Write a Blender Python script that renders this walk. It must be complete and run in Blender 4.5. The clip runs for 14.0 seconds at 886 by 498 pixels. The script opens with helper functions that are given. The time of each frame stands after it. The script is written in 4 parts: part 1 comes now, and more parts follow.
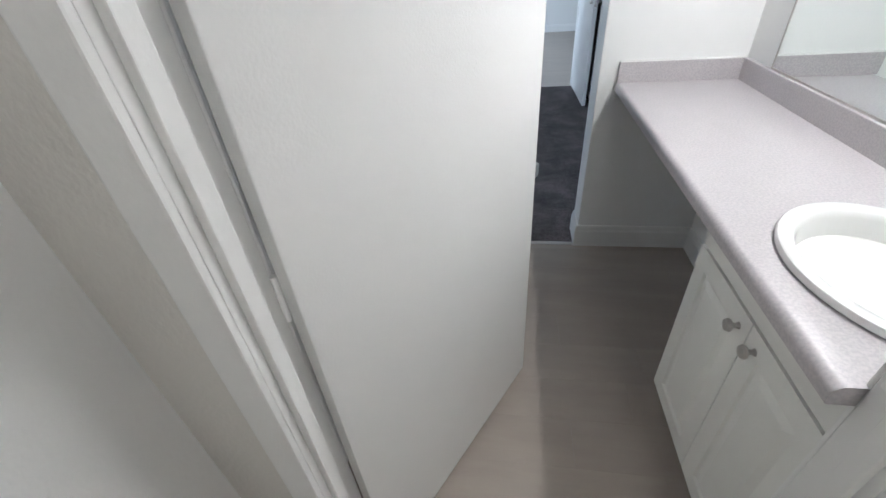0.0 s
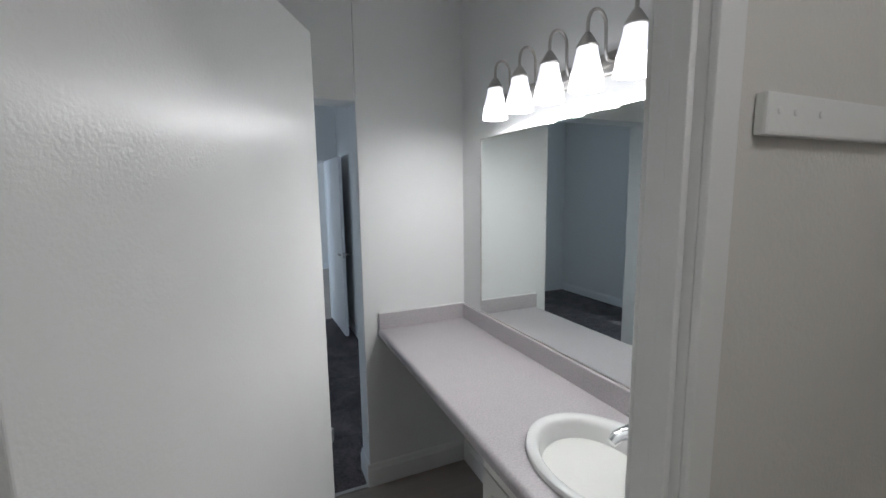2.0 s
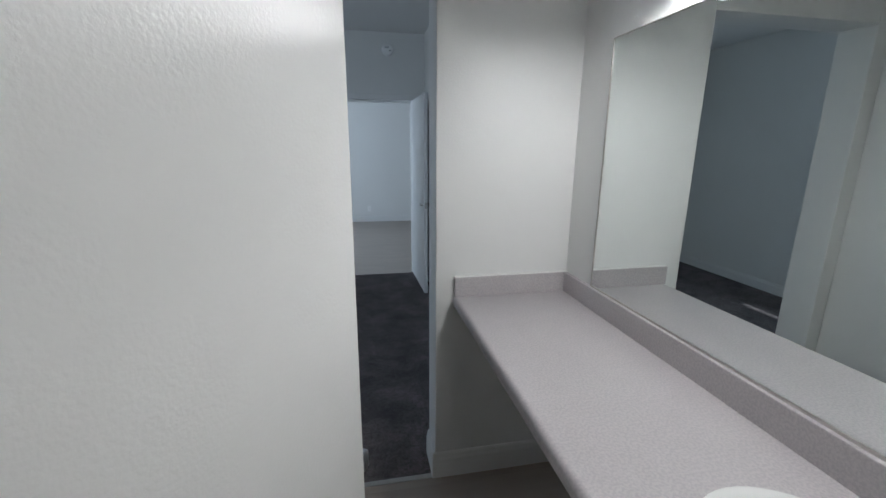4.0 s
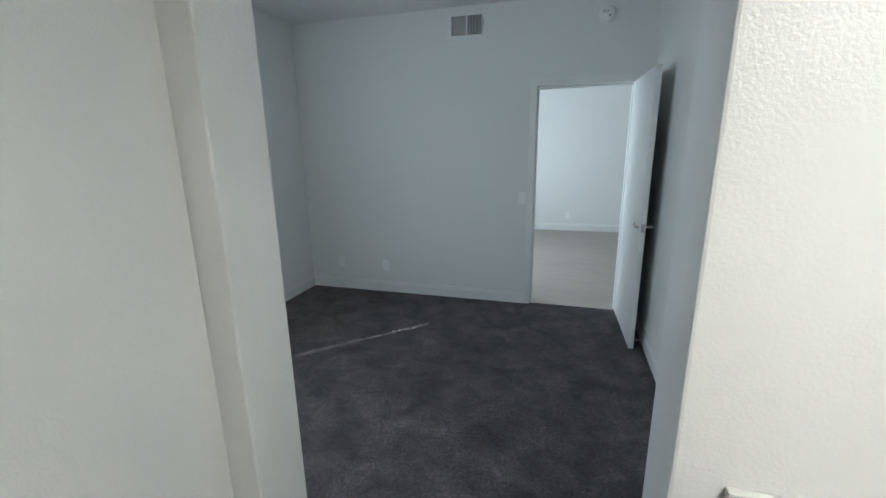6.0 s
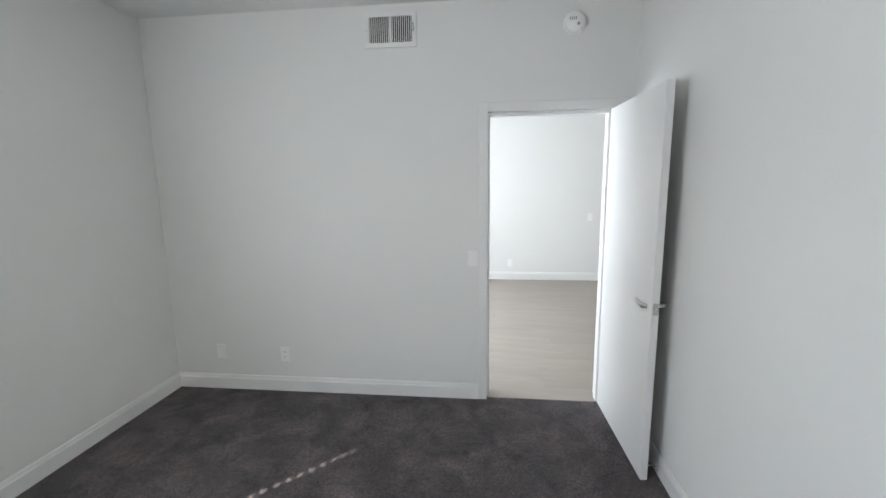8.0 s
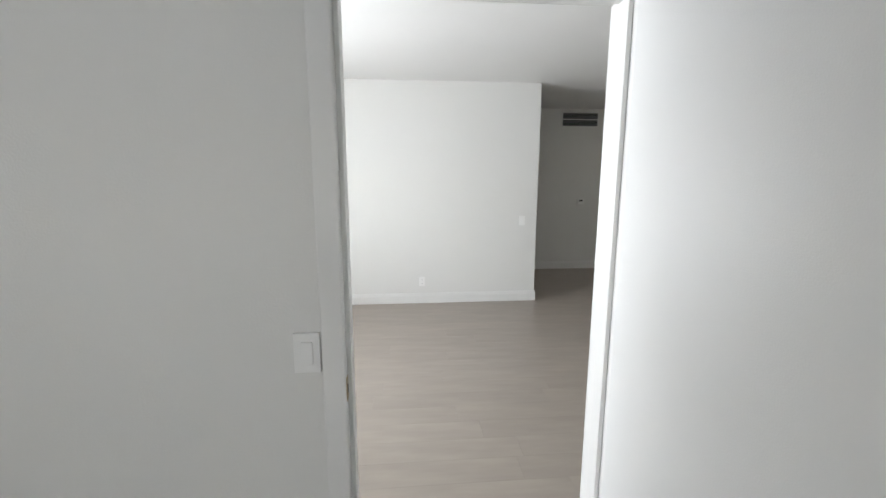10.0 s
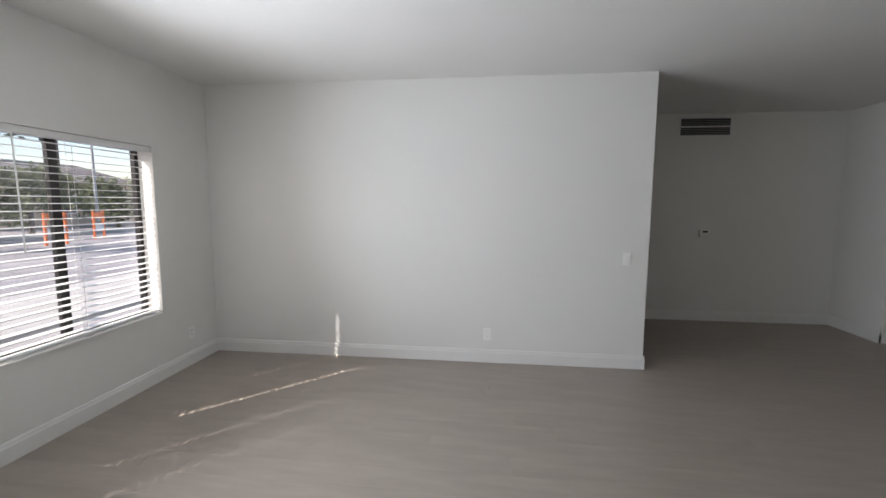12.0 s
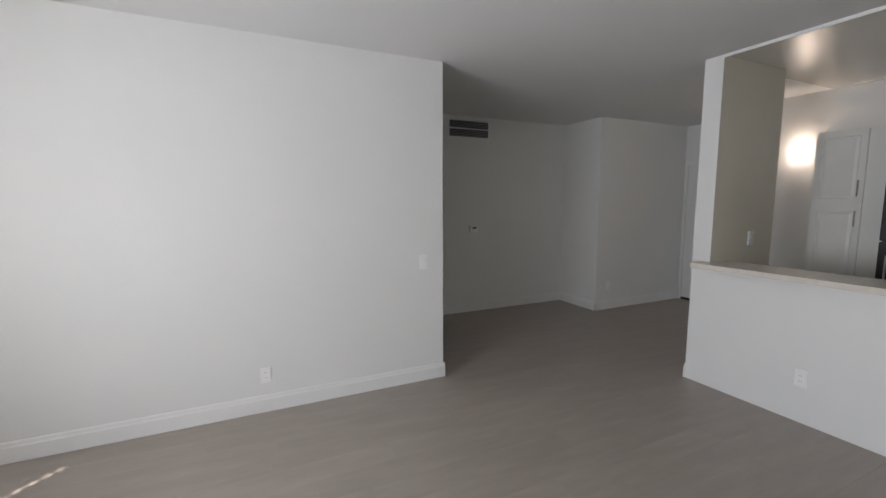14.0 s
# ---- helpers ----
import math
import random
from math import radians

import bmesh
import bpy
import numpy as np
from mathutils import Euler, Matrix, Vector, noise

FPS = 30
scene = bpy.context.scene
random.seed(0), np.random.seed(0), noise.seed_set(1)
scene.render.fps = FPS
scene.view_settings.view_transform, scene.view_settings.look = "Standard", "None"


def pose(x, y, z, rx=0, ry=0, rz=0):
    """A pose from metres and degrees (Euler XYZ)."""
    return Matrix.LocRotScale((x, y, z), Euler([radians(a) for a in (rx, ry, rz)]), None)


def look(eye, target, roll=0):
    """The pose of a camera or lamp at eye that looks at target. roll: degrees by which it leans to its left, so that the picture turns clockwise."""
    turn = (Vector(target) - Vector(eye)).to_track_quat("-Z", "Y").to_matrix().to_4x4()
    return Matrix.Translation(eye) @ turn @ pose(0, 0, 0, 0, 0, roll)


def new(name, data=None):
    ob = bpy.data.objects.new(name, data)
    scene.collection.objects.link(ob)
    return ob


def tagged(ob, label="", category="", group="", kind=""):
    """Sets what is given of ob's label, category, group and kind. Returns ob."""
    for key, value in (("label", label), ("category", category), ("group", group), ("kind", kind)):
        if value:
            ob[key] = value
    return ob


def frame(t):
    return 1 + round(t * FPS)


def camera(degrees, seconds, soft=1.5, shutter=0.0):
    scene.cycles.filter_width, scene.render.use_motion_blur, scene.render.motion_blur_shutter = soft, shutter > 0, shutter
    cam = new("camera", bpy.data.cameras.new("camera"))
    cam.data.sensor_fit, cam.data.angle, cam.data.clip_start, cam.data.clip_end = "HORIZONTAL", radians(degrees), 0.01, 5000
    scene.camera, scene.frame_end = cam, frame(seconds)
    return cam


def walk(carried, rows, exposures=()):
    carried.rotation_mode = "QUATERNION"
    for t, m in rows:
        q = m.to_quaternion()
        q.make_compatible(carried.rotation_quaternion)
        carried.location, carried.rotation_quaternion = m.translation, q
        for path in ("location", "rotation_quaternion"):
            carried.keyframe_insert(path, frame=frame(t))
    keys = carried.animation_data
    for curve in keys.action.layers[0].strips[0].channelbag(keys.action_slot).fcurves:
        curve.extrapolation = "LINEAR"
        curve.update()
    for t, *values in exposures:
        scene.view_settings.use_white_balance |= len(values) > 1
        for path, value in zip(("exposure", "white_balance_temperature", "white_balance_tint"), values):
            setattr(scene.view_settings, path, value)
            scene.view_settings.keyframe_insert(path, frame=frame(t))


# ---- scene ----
cam = camera(93.6, 14.0)
PATH = [
    (0, (-0.805, -5.354, 1.439), (-1.111, -3.758, 0.274), -4.9),
    (0.5, (-0.826, -5.373, 1.485), (-0.652, -3.605, 0.567), -3.0),
    (1, (-0.857, -5.399, 1.534), (-0.341, -3.571, 0.909), -1.7),
    (1.5, (-0.873, -5.407, 1.586), (-0.162, -3.58, 1.194), -0.8),
    (2, (-0.884, -5.424, 1.624), (-0.089, -3.609, 1.354), -0.8),
    (2.5, (-0.881, -5.414, 1.617), (-0.124, -3.583, 1.35), -1.3),
    (5, (-0.589, -4.451, 1.47), (-0.747, -2.548, 0.875), 0.2),
    (5.5, (-0.567, -4.226, 1.538), (-1.037, -2.370, 0.96), -0.9),
    (6, (-0.617, -3.97, 1.535), (-1.16, -2.10, 1.051), -0.8),
    (6.5, (-0.663, -3.715, 1.585), (-1.2, -1.812, 1.234), -0.2),
    (7, (-0.752, -3.468, 1.593), (-1.242, -1.547, 1.304), -0.4),
    (7.5, (-0.841, -3.196, 1.606), (-1.22, -1.254, 1.315), -0.8),
    (8, (-0.883, -2.869, 1.576), (-1.096, -0.906, 1.26), -0.7),
    (10.5, (-0.616, -0.749, 1.509), (-0.425, 1.212, 1.168), 0.1),
    (11, (-0.527, -0.456, 1.48), (-0.464, 1.52, 1.176), 0.1),
    (11.5, (-0.499, -0.206, 1.49), (-0.596, 1.775, 1.233), -0.2),
    (12, (-0.506, 0.006, 1.498), (-0.73, 1.981, 1.279), 0.2),
    (12.5, (-0.514, 0.149, 1.519), (-0.729, 2.128, 1.328), 0.6),
    (13, (-0.513, 0.309, 1.501), (-0.504, 2.301, 1.319), 0.2),
    (13.5, (-0.584, 0.499, 1.524), (-0.116, 2.433, 1.317), -0.4),
    (14, (-0.601, 0.709, 1.505), (0.253, 2.503, 1.278), -0.1),
]
walk(cam, [(t, look(e, g, r)) for t, e, g, r in PATH],
     [(0.0, 1.1, 5500, 11), (0.5, 0.8, 5500, 11), (1.5, 0.35, 5500, 11), (2.5, 0.25, 5500, 11), (5.0, 0.1, 5500, 9), (5.5, 0.7, 5700, 9), (6.0, 0.9, 5800, 5),
      (6.5, 1.25, 5900, 3), (7.0, 1.5, 6150, 6), (8.0, 1.75, 6500, 13), (10.5, 1.2, 6800, 15), (11.0, 1.0, 6800, 16), (12.5, 0.72, 6650, 18), (14.0, 0.9, 6750, 19)])

# ---- daylight: sun low over the street side, sky, and the vanity lamps ----
SUN_EL, SUN_DIR = math.atan(0.745), Vector((1, 1, -0.745 * math.sqrt(2))).normalized()
world = bpy.data.worlds.new("sky")
scene.world = world
world.use_nodes = True
wn = world.node_tree.nodes
sky = wn.new("ShaderNodeTexSky")
sky.sky_type, sky.sun_disc, sky.sun_elevation, sky.sun_rotation = "NISHITA", False, SUN_EL, radians(225)
world.node_tree.links.new(sky.outputs[0], wn["Background"].inputs[0])
wn["Background"].inputs[1].default_value = 0.15
sun = new("sun", bpy.data.lights.new("sun", "SUN"))
sun.data.energy, sun.data.angle, sun.data.color = 5.0, radians(0.45), (1.0, 0.95, 0.87)
sun.matrix_world = look((-8, -8, 9), Vector((-8, -8, 9)) + SUN_DIR)


def window_light(name, x, y, z, w, h, power, rise, fan):
    """Sky and ground light entering at a window, thrown upward by the open slats of its blind."""
    la = bpy.data.lights.new(name, "AREA")
    la.shape, la.size, la.size_y, la.energy, la.color = "RECTANGLE", w, h, power, (0.84, 0.93, 1.0)
    la.spread = radians(fan)
    ob = new(name, la)
    ob.matrix_world = look((x, y, z), (x + 1, y, z + rise))
    return ob


window_light("window_light_living", -2.98, 1.55, 1.27, 1.9, 1.0, 31, 0.16, 140)
window_light("window_light_bedroom", -3.12, -3.05, 1.25, 1.5, 1.1, 13, 0.2, 180)


# ---- materials ----
def mat(name, color, rough=0.5, metal=0.0, vary=0.06, scale=6.0, bump=0.0, bump_scale=200.0,
        emit=None, spec=0.5, stretch=(1, 1, 1), rand=0.0, dirt=0.0, dist=0.01):
    m = bpy.data.materials.new(name)
    m.use_nodes = True
    nt = m.node_tree
    n, ln = nt.nodes, nt.links
    b = n["Principled BSDF"]
    b.inputs["Roughness"].default_value, b.inputs["Metallic"].default_value = rough, metal
    b.inputs["Specular IOR Level"].default_value = spec
    tc, mp = n.new("ShaderNodeTexCoord"), n.new("ShaderNodeMapping")
    mp.inputs["Scale"].default_value = stretch
    ln.new(tc.outputs["Object"], mp.inputs[0])
    big = n.new("ShaderNodeTexNoise")
    big.inputs["Scale"].default_value, big.inputs["Detail"].default_value = scale, 5
    ln.new(mp.outputs[0], big.inputs["Vector"])
    ramp = n.new("ShaderNodeValToRGB")
    c = Vector(color)
    ramp.color_ramp.elements[0].position, ramp.color_ramp.elements[1].position = 0.3, 0.7
    ramp.color_ramp.elements[0].color = (*(c * (1 - vary)), 1)
    ramp.color_ramp.elements[1].color = (*[min(1, v * (1 + vary)) for v in c], 1)
    ln.new(big.outputs[0], ramp.inputs[0])
    out = ramp.outputs[0]
    if rand:
        info, hsv = n.new("ShaderNodeObjectInfo"), n.new("ShaderNodeHueSaturation")
        rr = n.new("ShaderNodeMapRange")
        rr.inputs[3].default_value, rr.inputs[4].default_value = 1 - rand, 1 + rand
        ln.new(info.outputs["Random"], rr.inputs[0])
        ln.new(rr.outputs[0], hsv.inputs["Value"])
        ln.new(out, hsv.inputs["Color"])
        out = hsv.outputs[0]
    ln.new(out, b.inputs["Base Color"])
    rmap = n.new("ShaderNodeMapRange")
    rmap.inputs[3].default_value, rmap.inputs[4].default_value = max(0.02, rough - 0.02), min(1, rough + 0.02)
    ln.new(big.outputs[0], rmap.inputs[0])
    ln.new(rmap.outputs[0], b.inputs["Roughness"])
    if bump:
        fine = n.new("ShaderNodeTexNoise")
        fine.inputs["Scale"].default_value, fine.inputs["Detail"].default_value = bump_scale, 3
        ln.new(mp.outputs[0], fine.inputs["Vector"])
        bp = n.new("ShaderNodeBump")
        bp.inputs["Strength"].default_value, bp.inputs["Distance"].default_value = bump, dist
        ln.new(fine.outputs[0], bp.inputs["Height"])
        ln.new(bp.outputs[0], b.inputs["Normal"])
    if emit:
        b.inputs["Emission Color"].default_value, b.inputs["Emission Strength"].default_value = (*emit[0], 1), emit[1]
    return m


WALL = mat("wall_paint", (0.80, 0.80, 0.775), 0.55, vary=0.012, scale=1.3, bump=0.25, bump_scale=150, dist=0.004)
VANWALL = mat("wall_paint_satin", (0.80, 0.805, 0.79), 0.36, vary=0.012, scale=1.3, bump=0.25, bump_scale=150, dist=0.004)
# cream pushed yellower: the kitchen lamp's light is put into this colour
KITWALL = mat("wall_paint_cream_lamplit", (0.80, 0.75, 0.62), 0.35, vary=0.02, scale=2, bump=0.2, bump_scale=150, dist=0.004)
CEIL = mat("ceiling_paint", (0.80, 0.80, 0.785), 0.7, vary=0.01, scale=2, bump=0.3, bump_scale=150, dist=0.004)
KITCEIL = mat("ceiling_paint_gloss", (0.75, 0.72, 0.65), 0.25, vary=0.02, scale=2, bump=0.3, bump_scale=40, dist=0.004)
TRIM = mat("trim_paint", (0.82, 0.82, 0.80), 0.35, vary=0.015, scale=5, bump=0.06, bump_scale=90)
DOOR = mat("door_paint", (0.80, 0.80, 0.785), 0.4, vary=0.012, scale=3, bump=0.2, bump_scale=300, dist=0.002)
CABP = mat("cabinet_paint", (0.80, 0.80, 0.76), 0.4, vary=0.02, scale=5, bump=0.04, bump_scale=80)
BATHWALL = mat("wall_paint_greige", (0.70, 0.68, 0.635), 0.45, vary=0.03, scale=2.5, bump=0.45, bump_scale=110, dist=0.004)
BATHDOOR = mat("door_paint_gloss", (0.80, 0.80, 0.785), 0.24, vary=0.012, scale=3, bump=0.2, bump_scale=170, dist=0.0025)
PLATE = mat("plastic_plate", (0.90, 0.90, 0.88), 0.3, vary=0.01)
DARK = mat("dark_gap", (0.02, 0.02, 0.02), 0.8)
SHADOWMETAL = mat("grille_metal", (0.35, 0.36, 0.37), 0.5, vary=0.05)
NICKEL = mat("brushed_nickel", (0.55, 0.53, 0.50), 0.32, 1.0, vary=0.05, scale=40)
CHROME = mat("chrome", (0.80, 0.81, 0.82), 0.08, 1.0, vary=0.02)
BRASS = mat("worn_brass", (0.55, 0.42, 0.26), 0.3, 1.0, vary=0.2, scale=60)
PORC = mat("porcelain", (0.78, 0.78, 0.765), 0.12, vary=0.01)
BRONZE = mat("dark_bronze_frame", (0.022, 0.021, 0.022), 0.4, 0.4, vary=0.1)
SLAT = mat("blind_slat", (0.82, 0.83, 0.82), 0.4, vary=0.02, scale=8)
CORD = mat("cord", (0.75, 0.75, 0.72), 0.8)
BLACK = mat("black_rubber", (0.015, 0.015, 0.016), 0.5)
STEEL = mat("dark_steel", (0.06, 0.06, 0.065), 0.3, 0.8)
SHADE = mat("frosted_glass_shade", (0.9, 0.9, 0.88), 0.35, vary=0.01, emit=((1.0, 0.90, 0.78), 3.4))
SHADETOP = mat("frosted_glass_upper", (0.9, 0.9, 0.92), 0.35, vary=0.01, emit=((1.0, 0.93, 0.88), 0.95))
BULB = mat("sconce_glow", (0.9, 0.85, 0.75), 0.4, emit=((1.0, 0.86, 0.72), 5.0))


def laminate():
    """Grey speckled laminate."""
    m = mat("speckled_laminate", (0.50, 0.475, 0.485), 0.30, vary=0.02, scale=18)
    nt = m.node_tree
    n, ln = nt.nodes, nt.links
    b = n["Principled BSDF"]
    base = b.inputs["Base Color"].links[0].from_socket
    tc = n.new("ShaderNodeTexCoord")
    sp = n.new("ShaderNodeTexNoise")
    sp.inputs["Scale"].default_value, sp.inputs["Detail"].default_value = 160, 2
    ln.new(tc.outputs["Object"], sp.inputs["Vector"])
    r = n.new("ShaderNodeValToRGB")
    r.color_ramp.elements[0].position, r.color_ramp.elements[1].position = 0.4, 0.6
    r.color_ramp.elements[0].color, r.color_ramp.elements[1].color = (0.9, 0.9, 0.91, 1), (1.05, 1.04, 1.03, 1)
    ln.new(sp.outputs[0], r.inputs[0])
    mx = n.new("ShaderNodeMix")
    mx.data_type, mx.blend_type = "RGBA", "MULTIPLY"
    mx.inputs[0].default_value = 1
    ln.new(base, mx.inputs[6])
    ln.new(r.outputs[0], mx.inputs[7])
    ln.new(mx.outputs[2], b.inputs["Base Color"])
    return m


def carpet():
    """Plush pile, dark grey-brown, brushed in patches."""
    m = mat("plush_carpet", (0.102, 0.083, 0.083), 0.95, vary=0.4, scale=3.2, bump=1.0, bump_scale=230, spec=0.1, dist=0.02)
    nt = m.node_tree
    n, ln = nt.nodes, nt.links
    b = n["Principled BSDF"]
    b.inputs["Sheen Weight"].default_value, b.inputs["Sheen Roughness"].default_value = 0.25, 0.5
    base = b.inputs["Base Color"].links[0].from_socket
    tc = n.new("ShaderNodeTexCoord")
    cols = base
    for scale, lo, hi, det in ((5.5, 0.5, 1.6, 8), (70, 0.4, 1.75, 4)):
        sp = n.new("ShaderNodeTexNoise")
        sp.inputs["Scale"].default_value, sp.inputs["Detail"].default_value = scale, det
        sp.inputs["Roughness"].default_value, sp.inputs["Distortion"].default_value = 0.7, 0.6
        ln.new(tc.outputs["Object"], sp.inputs["Vector"])
        r = n.new("ShaderNodeMapRange")
        r.inputs[1].default_value, r.inputs[2].default_value = 0.35, 0.65
        r.inputs[3].default_value, r.inputs[4].default_value = lo, hi
        ln.new(sp.outputs[0], r.inputs[0])
        mx = n.new("ShaderNodeVectorMath")
        mx.operation = "SCALE"
        ln.new(cols, mx.inputs[0])
        ln.new(r.outputs[0], mx.inputs["Scale"])
        cols = mx.outputs[0]
    ln.new(cols, b.inputs["Base Color"])
    return m


def plank_mat():
    """Grey-beige vinyl plank with long soft grain."""
    m = mat("vinyl_plank", (0.36, 0.315, 0.272), 0.36, vary=0.06, scale=2.2, stretch=(1.0, 4.0, 1.0), rand=0.025)
    nt = m.node_tree
    n, ln = nt.nodes, nt.links
    b = n["Principled BSDF"]
    base = b.inputs["Base Color"].links[0].from_socket
    tc, mp, info = n.new("ShaderNodeTexCoord"), n.new("ShaderNodeMapping"), n.new("ShaderNodeObjectInfo")
    mp.inputs["Scale"].default_value = (0.9, 6.0, 1.0)
    ln.new(tc.outputs["Object"], mp.inputs[0])
    comb = n.new("ShaderNodeCombineXYZ")
    mul = n.new("ShaderNodeMath")
    mul.operation = "MULTIPLY"
    mul.inputs[1].default_value = 50
    ln.new(info.outputs["Random"], mul.inputs[0])
    ln.new(mul.outputs[0], comb.inputs[0])
    ln.new(mul.outputs[0], comb.inputs[2])
    ln.new(comb.outputs[0], mp.inputs["Location"])
    g = n.new("ShaderNodeTexNoise")
    g.inputs["Scale"].default_value, g.inputs["Detail"].default_value, g.inputs["Roughness"].default_value = 2.2, 8, 0.65
    ln.new(mp.outputs[0], g.inputs["Vector"])
    r = n.new("ShaderNodeMapRange")
    r.inputs[1].default_value, r.inputs[2].default_value = 0.3, 0.7
    r.inputs[3].default_value, r.inputs[4].default_value = 0.94, 1.05
    ln.new(g.outputs[0], r.inputs[0])
    sc = n.new("ShaderNodeVectorMath")
    sc.operation = "SCALE"
    ln.new(base, sc.inputs[0])
    ln.new(r.outputs[0], sc.inputs["Scale"])
    ln.new(sc.outputs[0], b.inputs["Base Color"])
    bp = n.new("ShaderNodeBump")
    bp.inputs["Strength"].default_value, bp.inputs["Distance"].default_value = 0.05, 0.002
    ln.new(g.outputs[0], bp.inputs["Height"])
    ln.new(bp.outputs[0], b.inputs["Normal"])
    return m


def glass():
    m = bpy.data.materials.new("window_glass")
    m.use_nodes = True
    nt = m.node_tree
    n, ln = nt.nodes, nt.links
    n.remove(n["Principled BSDF"])
    tr, gl, mx = n.new("ShaderNodeBsdfTransparent"), n.new("ShaderNodeBsdfGlossy"), n.new("ShaderNodeMixShader")
    gl.inputs["Roughness"].default_value = 0.02
    mx.inputs[0].default_value = 0.06
    ln.new(tr.outputs[0], mx.inputs[1])
    ln.new(gl.outputs[0], mx.inputs[2])
    ln.new(mx.outputs[0], n["Material Output"].inputs[0])
    return m


LAM, CARPET, PLANK, GLASS = laminate(), carpet(), plank_mat(), glass()
MIRROR = mat("mirror_silver", (0.86, 0.90, 0.89), 0.02, 1.0, vary=0.004)
MIRROR.node_tree.nodes["Principled BSDF"].inputs["Roughness"].default_value = 0.0
for link in list(MIRROR.node_tree.links):
    if link.to_socket.name == "Roughness":
        MIRROR.node_tree.links.remove(link)


# ---- builders ----
def box(bm, lo, hi, bevel=0.0, seg=2):
    lo, hi = Vector(lo), Vector(hi)
    g = bmesh.ops.create_cube(bm, size=1.0)
    for v in g["verts"]:
        v.co = Vector([(lo[i] + hi[i]) / 2 + v.co[i] * (hi[i] - lo[i]) for i in range(3)])
    if bevel:
        es = list({e for v in g["verts"] for e in v.link_edges})
        bmesh.ops.bevel(bm, geom=es, offset=bevel, segments=seg, affect="EDGES", profile=0.6)
    return bm


def boxes(*bs, bevel=0.0):
    bm = bmesh.new()
    for lo, hi in bs:
        box(bm, lo, hi, bevel)
    return bm


def tube(bm, pts, r, seg=10, caps=True):
    """A round bar along points; r a number or one radius a point."""
    pts = [Vector(p) for p in pts]
    rings = []
    ref = None
    for i, p in enumerate(pts):
        d = (pts[min(i + 1, len(pts) - 1)] - pts[max(i - 1, 0)]).normalized()
        if ref is None:
            ref = d.orthogonal().normalized()
        ref = (ref - d * ref.dot(d)).normalized()
        o = d.cross(ref)
        rr = r[i] if isinstance(r, (list, tuple)) else r
        rings.append([bm.verts.new(p + rr * (math.cos(2 * math.pi * k / seg) * ref + math.sin(2 * math.pi * k / seg) * o)) for k in range(seg)])
    for a, b in zip(rings, rings[1:]):
        for k in range(seg):
            bm.faces.new((a[k], a[(k + 1) % seg], b[(k + 1) % seg], b[k]))
    if caps:
        bm.faces.new(rings[0][::-1])
        bm.faces.new(rings[-1])
    return bm


def lathe(bm, prof, centre=(0, 0, 0), axis="z", seg=28, sx=1.0, sy=1.0):
    """A turned shape from (radius, height) pairs."""
    c = Vector(centre)
    rings = []
    for r, h in prof:
        ring = []
        for k in range(seg):
            a = 2 * math.pi * k / seg
            p = Vector((r * sx * math.cos(a), r * sy * math.sin(a), h))
            p = {"z": p, "x": Vector((p.z, p.x, p.y)), "y": Vector((p.y, p.z, p.x))}[axis]
            ring.append(bm.verts.new(c + p))
        rings.append(ring)
    for a, b in zip(rings, rings[1:]):
        for k in range(seg):
            bm.faces.new((a[k], a[(k + 1) % seg], b[(k + 1) % seg], b[k]))
    if prof[0][0] > 1e-4:
        bm.faces.new(rings[0][::-1])
    if prof[-1][0] > 1e-4:
        bm.faces.new(rings[-1])
    return bm


def mesh_of(name, bm, material, smooth=False):
    bmesh.ops.recalc_face_normals(bm, faces=bm.faces)
    me = bpy.data.meshes.new(name)
    bm.to_mesh(me)
    bm.free()
    me.materials.append(material)
    if smooth:
        for p in me.polygons:
            p.use_smooth = True
        me.set_sharp_from_angle(angle=radians(40))
    return me


def part(name, bm, material, parent=None, label="", smooth=False):
    ob = new(name, mesh_of(name, bm, material, smooth))
    if parent:
        ob.parent = parent
    if label:
        ob["label"] = label
    return ob


def thing(name, label, category, group="", m=None):
    ob = new(name)
    ob.empty_display_size = 0.1
    if m is not None:
        ob.matrix_world = m
    return tagged(ob, label, category, group)


def structure(name, bm, material, label="", category="", smooth=False):
    return tagged(part(name, bm, material, smooth=smooth), label, category, kind="structure")


# ---- the shell ----
HB, HL, HV = 2.725, 2.61, 2.66        # ceilings: bedroom, living room, vanity
BX0, BX1 = -3.31, 0.05                # bedroom side walls
LX0 = -3.25                           # living room street wall
YN = 3.84                             # living room far wall
DX0, DX1, DH = -0.884, -0.09, 2.03    # bedroom door opening
VX0, VX1 = -1.355, 0.176              # vanity side walls
VY0, VY1 = -4.925, -3.30              # vanity end walls
OX0, OX1, OH = -1.276, -0.417, 2.075    # opening from vanity to bedroom
TOP = 2.80
WY0, WY1, WZ0, WZ1 = 0.60, 3.165, 0.56, 1.945      # living room window
BWY0, BWY1 = -3.95, -2.25                          # bedroom window

structure("floor", boxes(((-3.6, -6.9, -0.30), (6.0, 6.2, -0.012))), DARK, "sub-floor slab under the rooms", "floor")
structure("floor_carpet", boxes(((BX0 - 0.02, -4.42, -0.012), (VX0 - 0.1, -3.13, 0.0)), ((BX0 - 0.02, -3.13, -0.012), (BX1 + 0.02, 0.02, 0.0)),
          ((OX0, -3.285, -0.012), (OX1, -3.13, 0.0))), CARPET, "dark grey-brown plush carpet", "carpet")
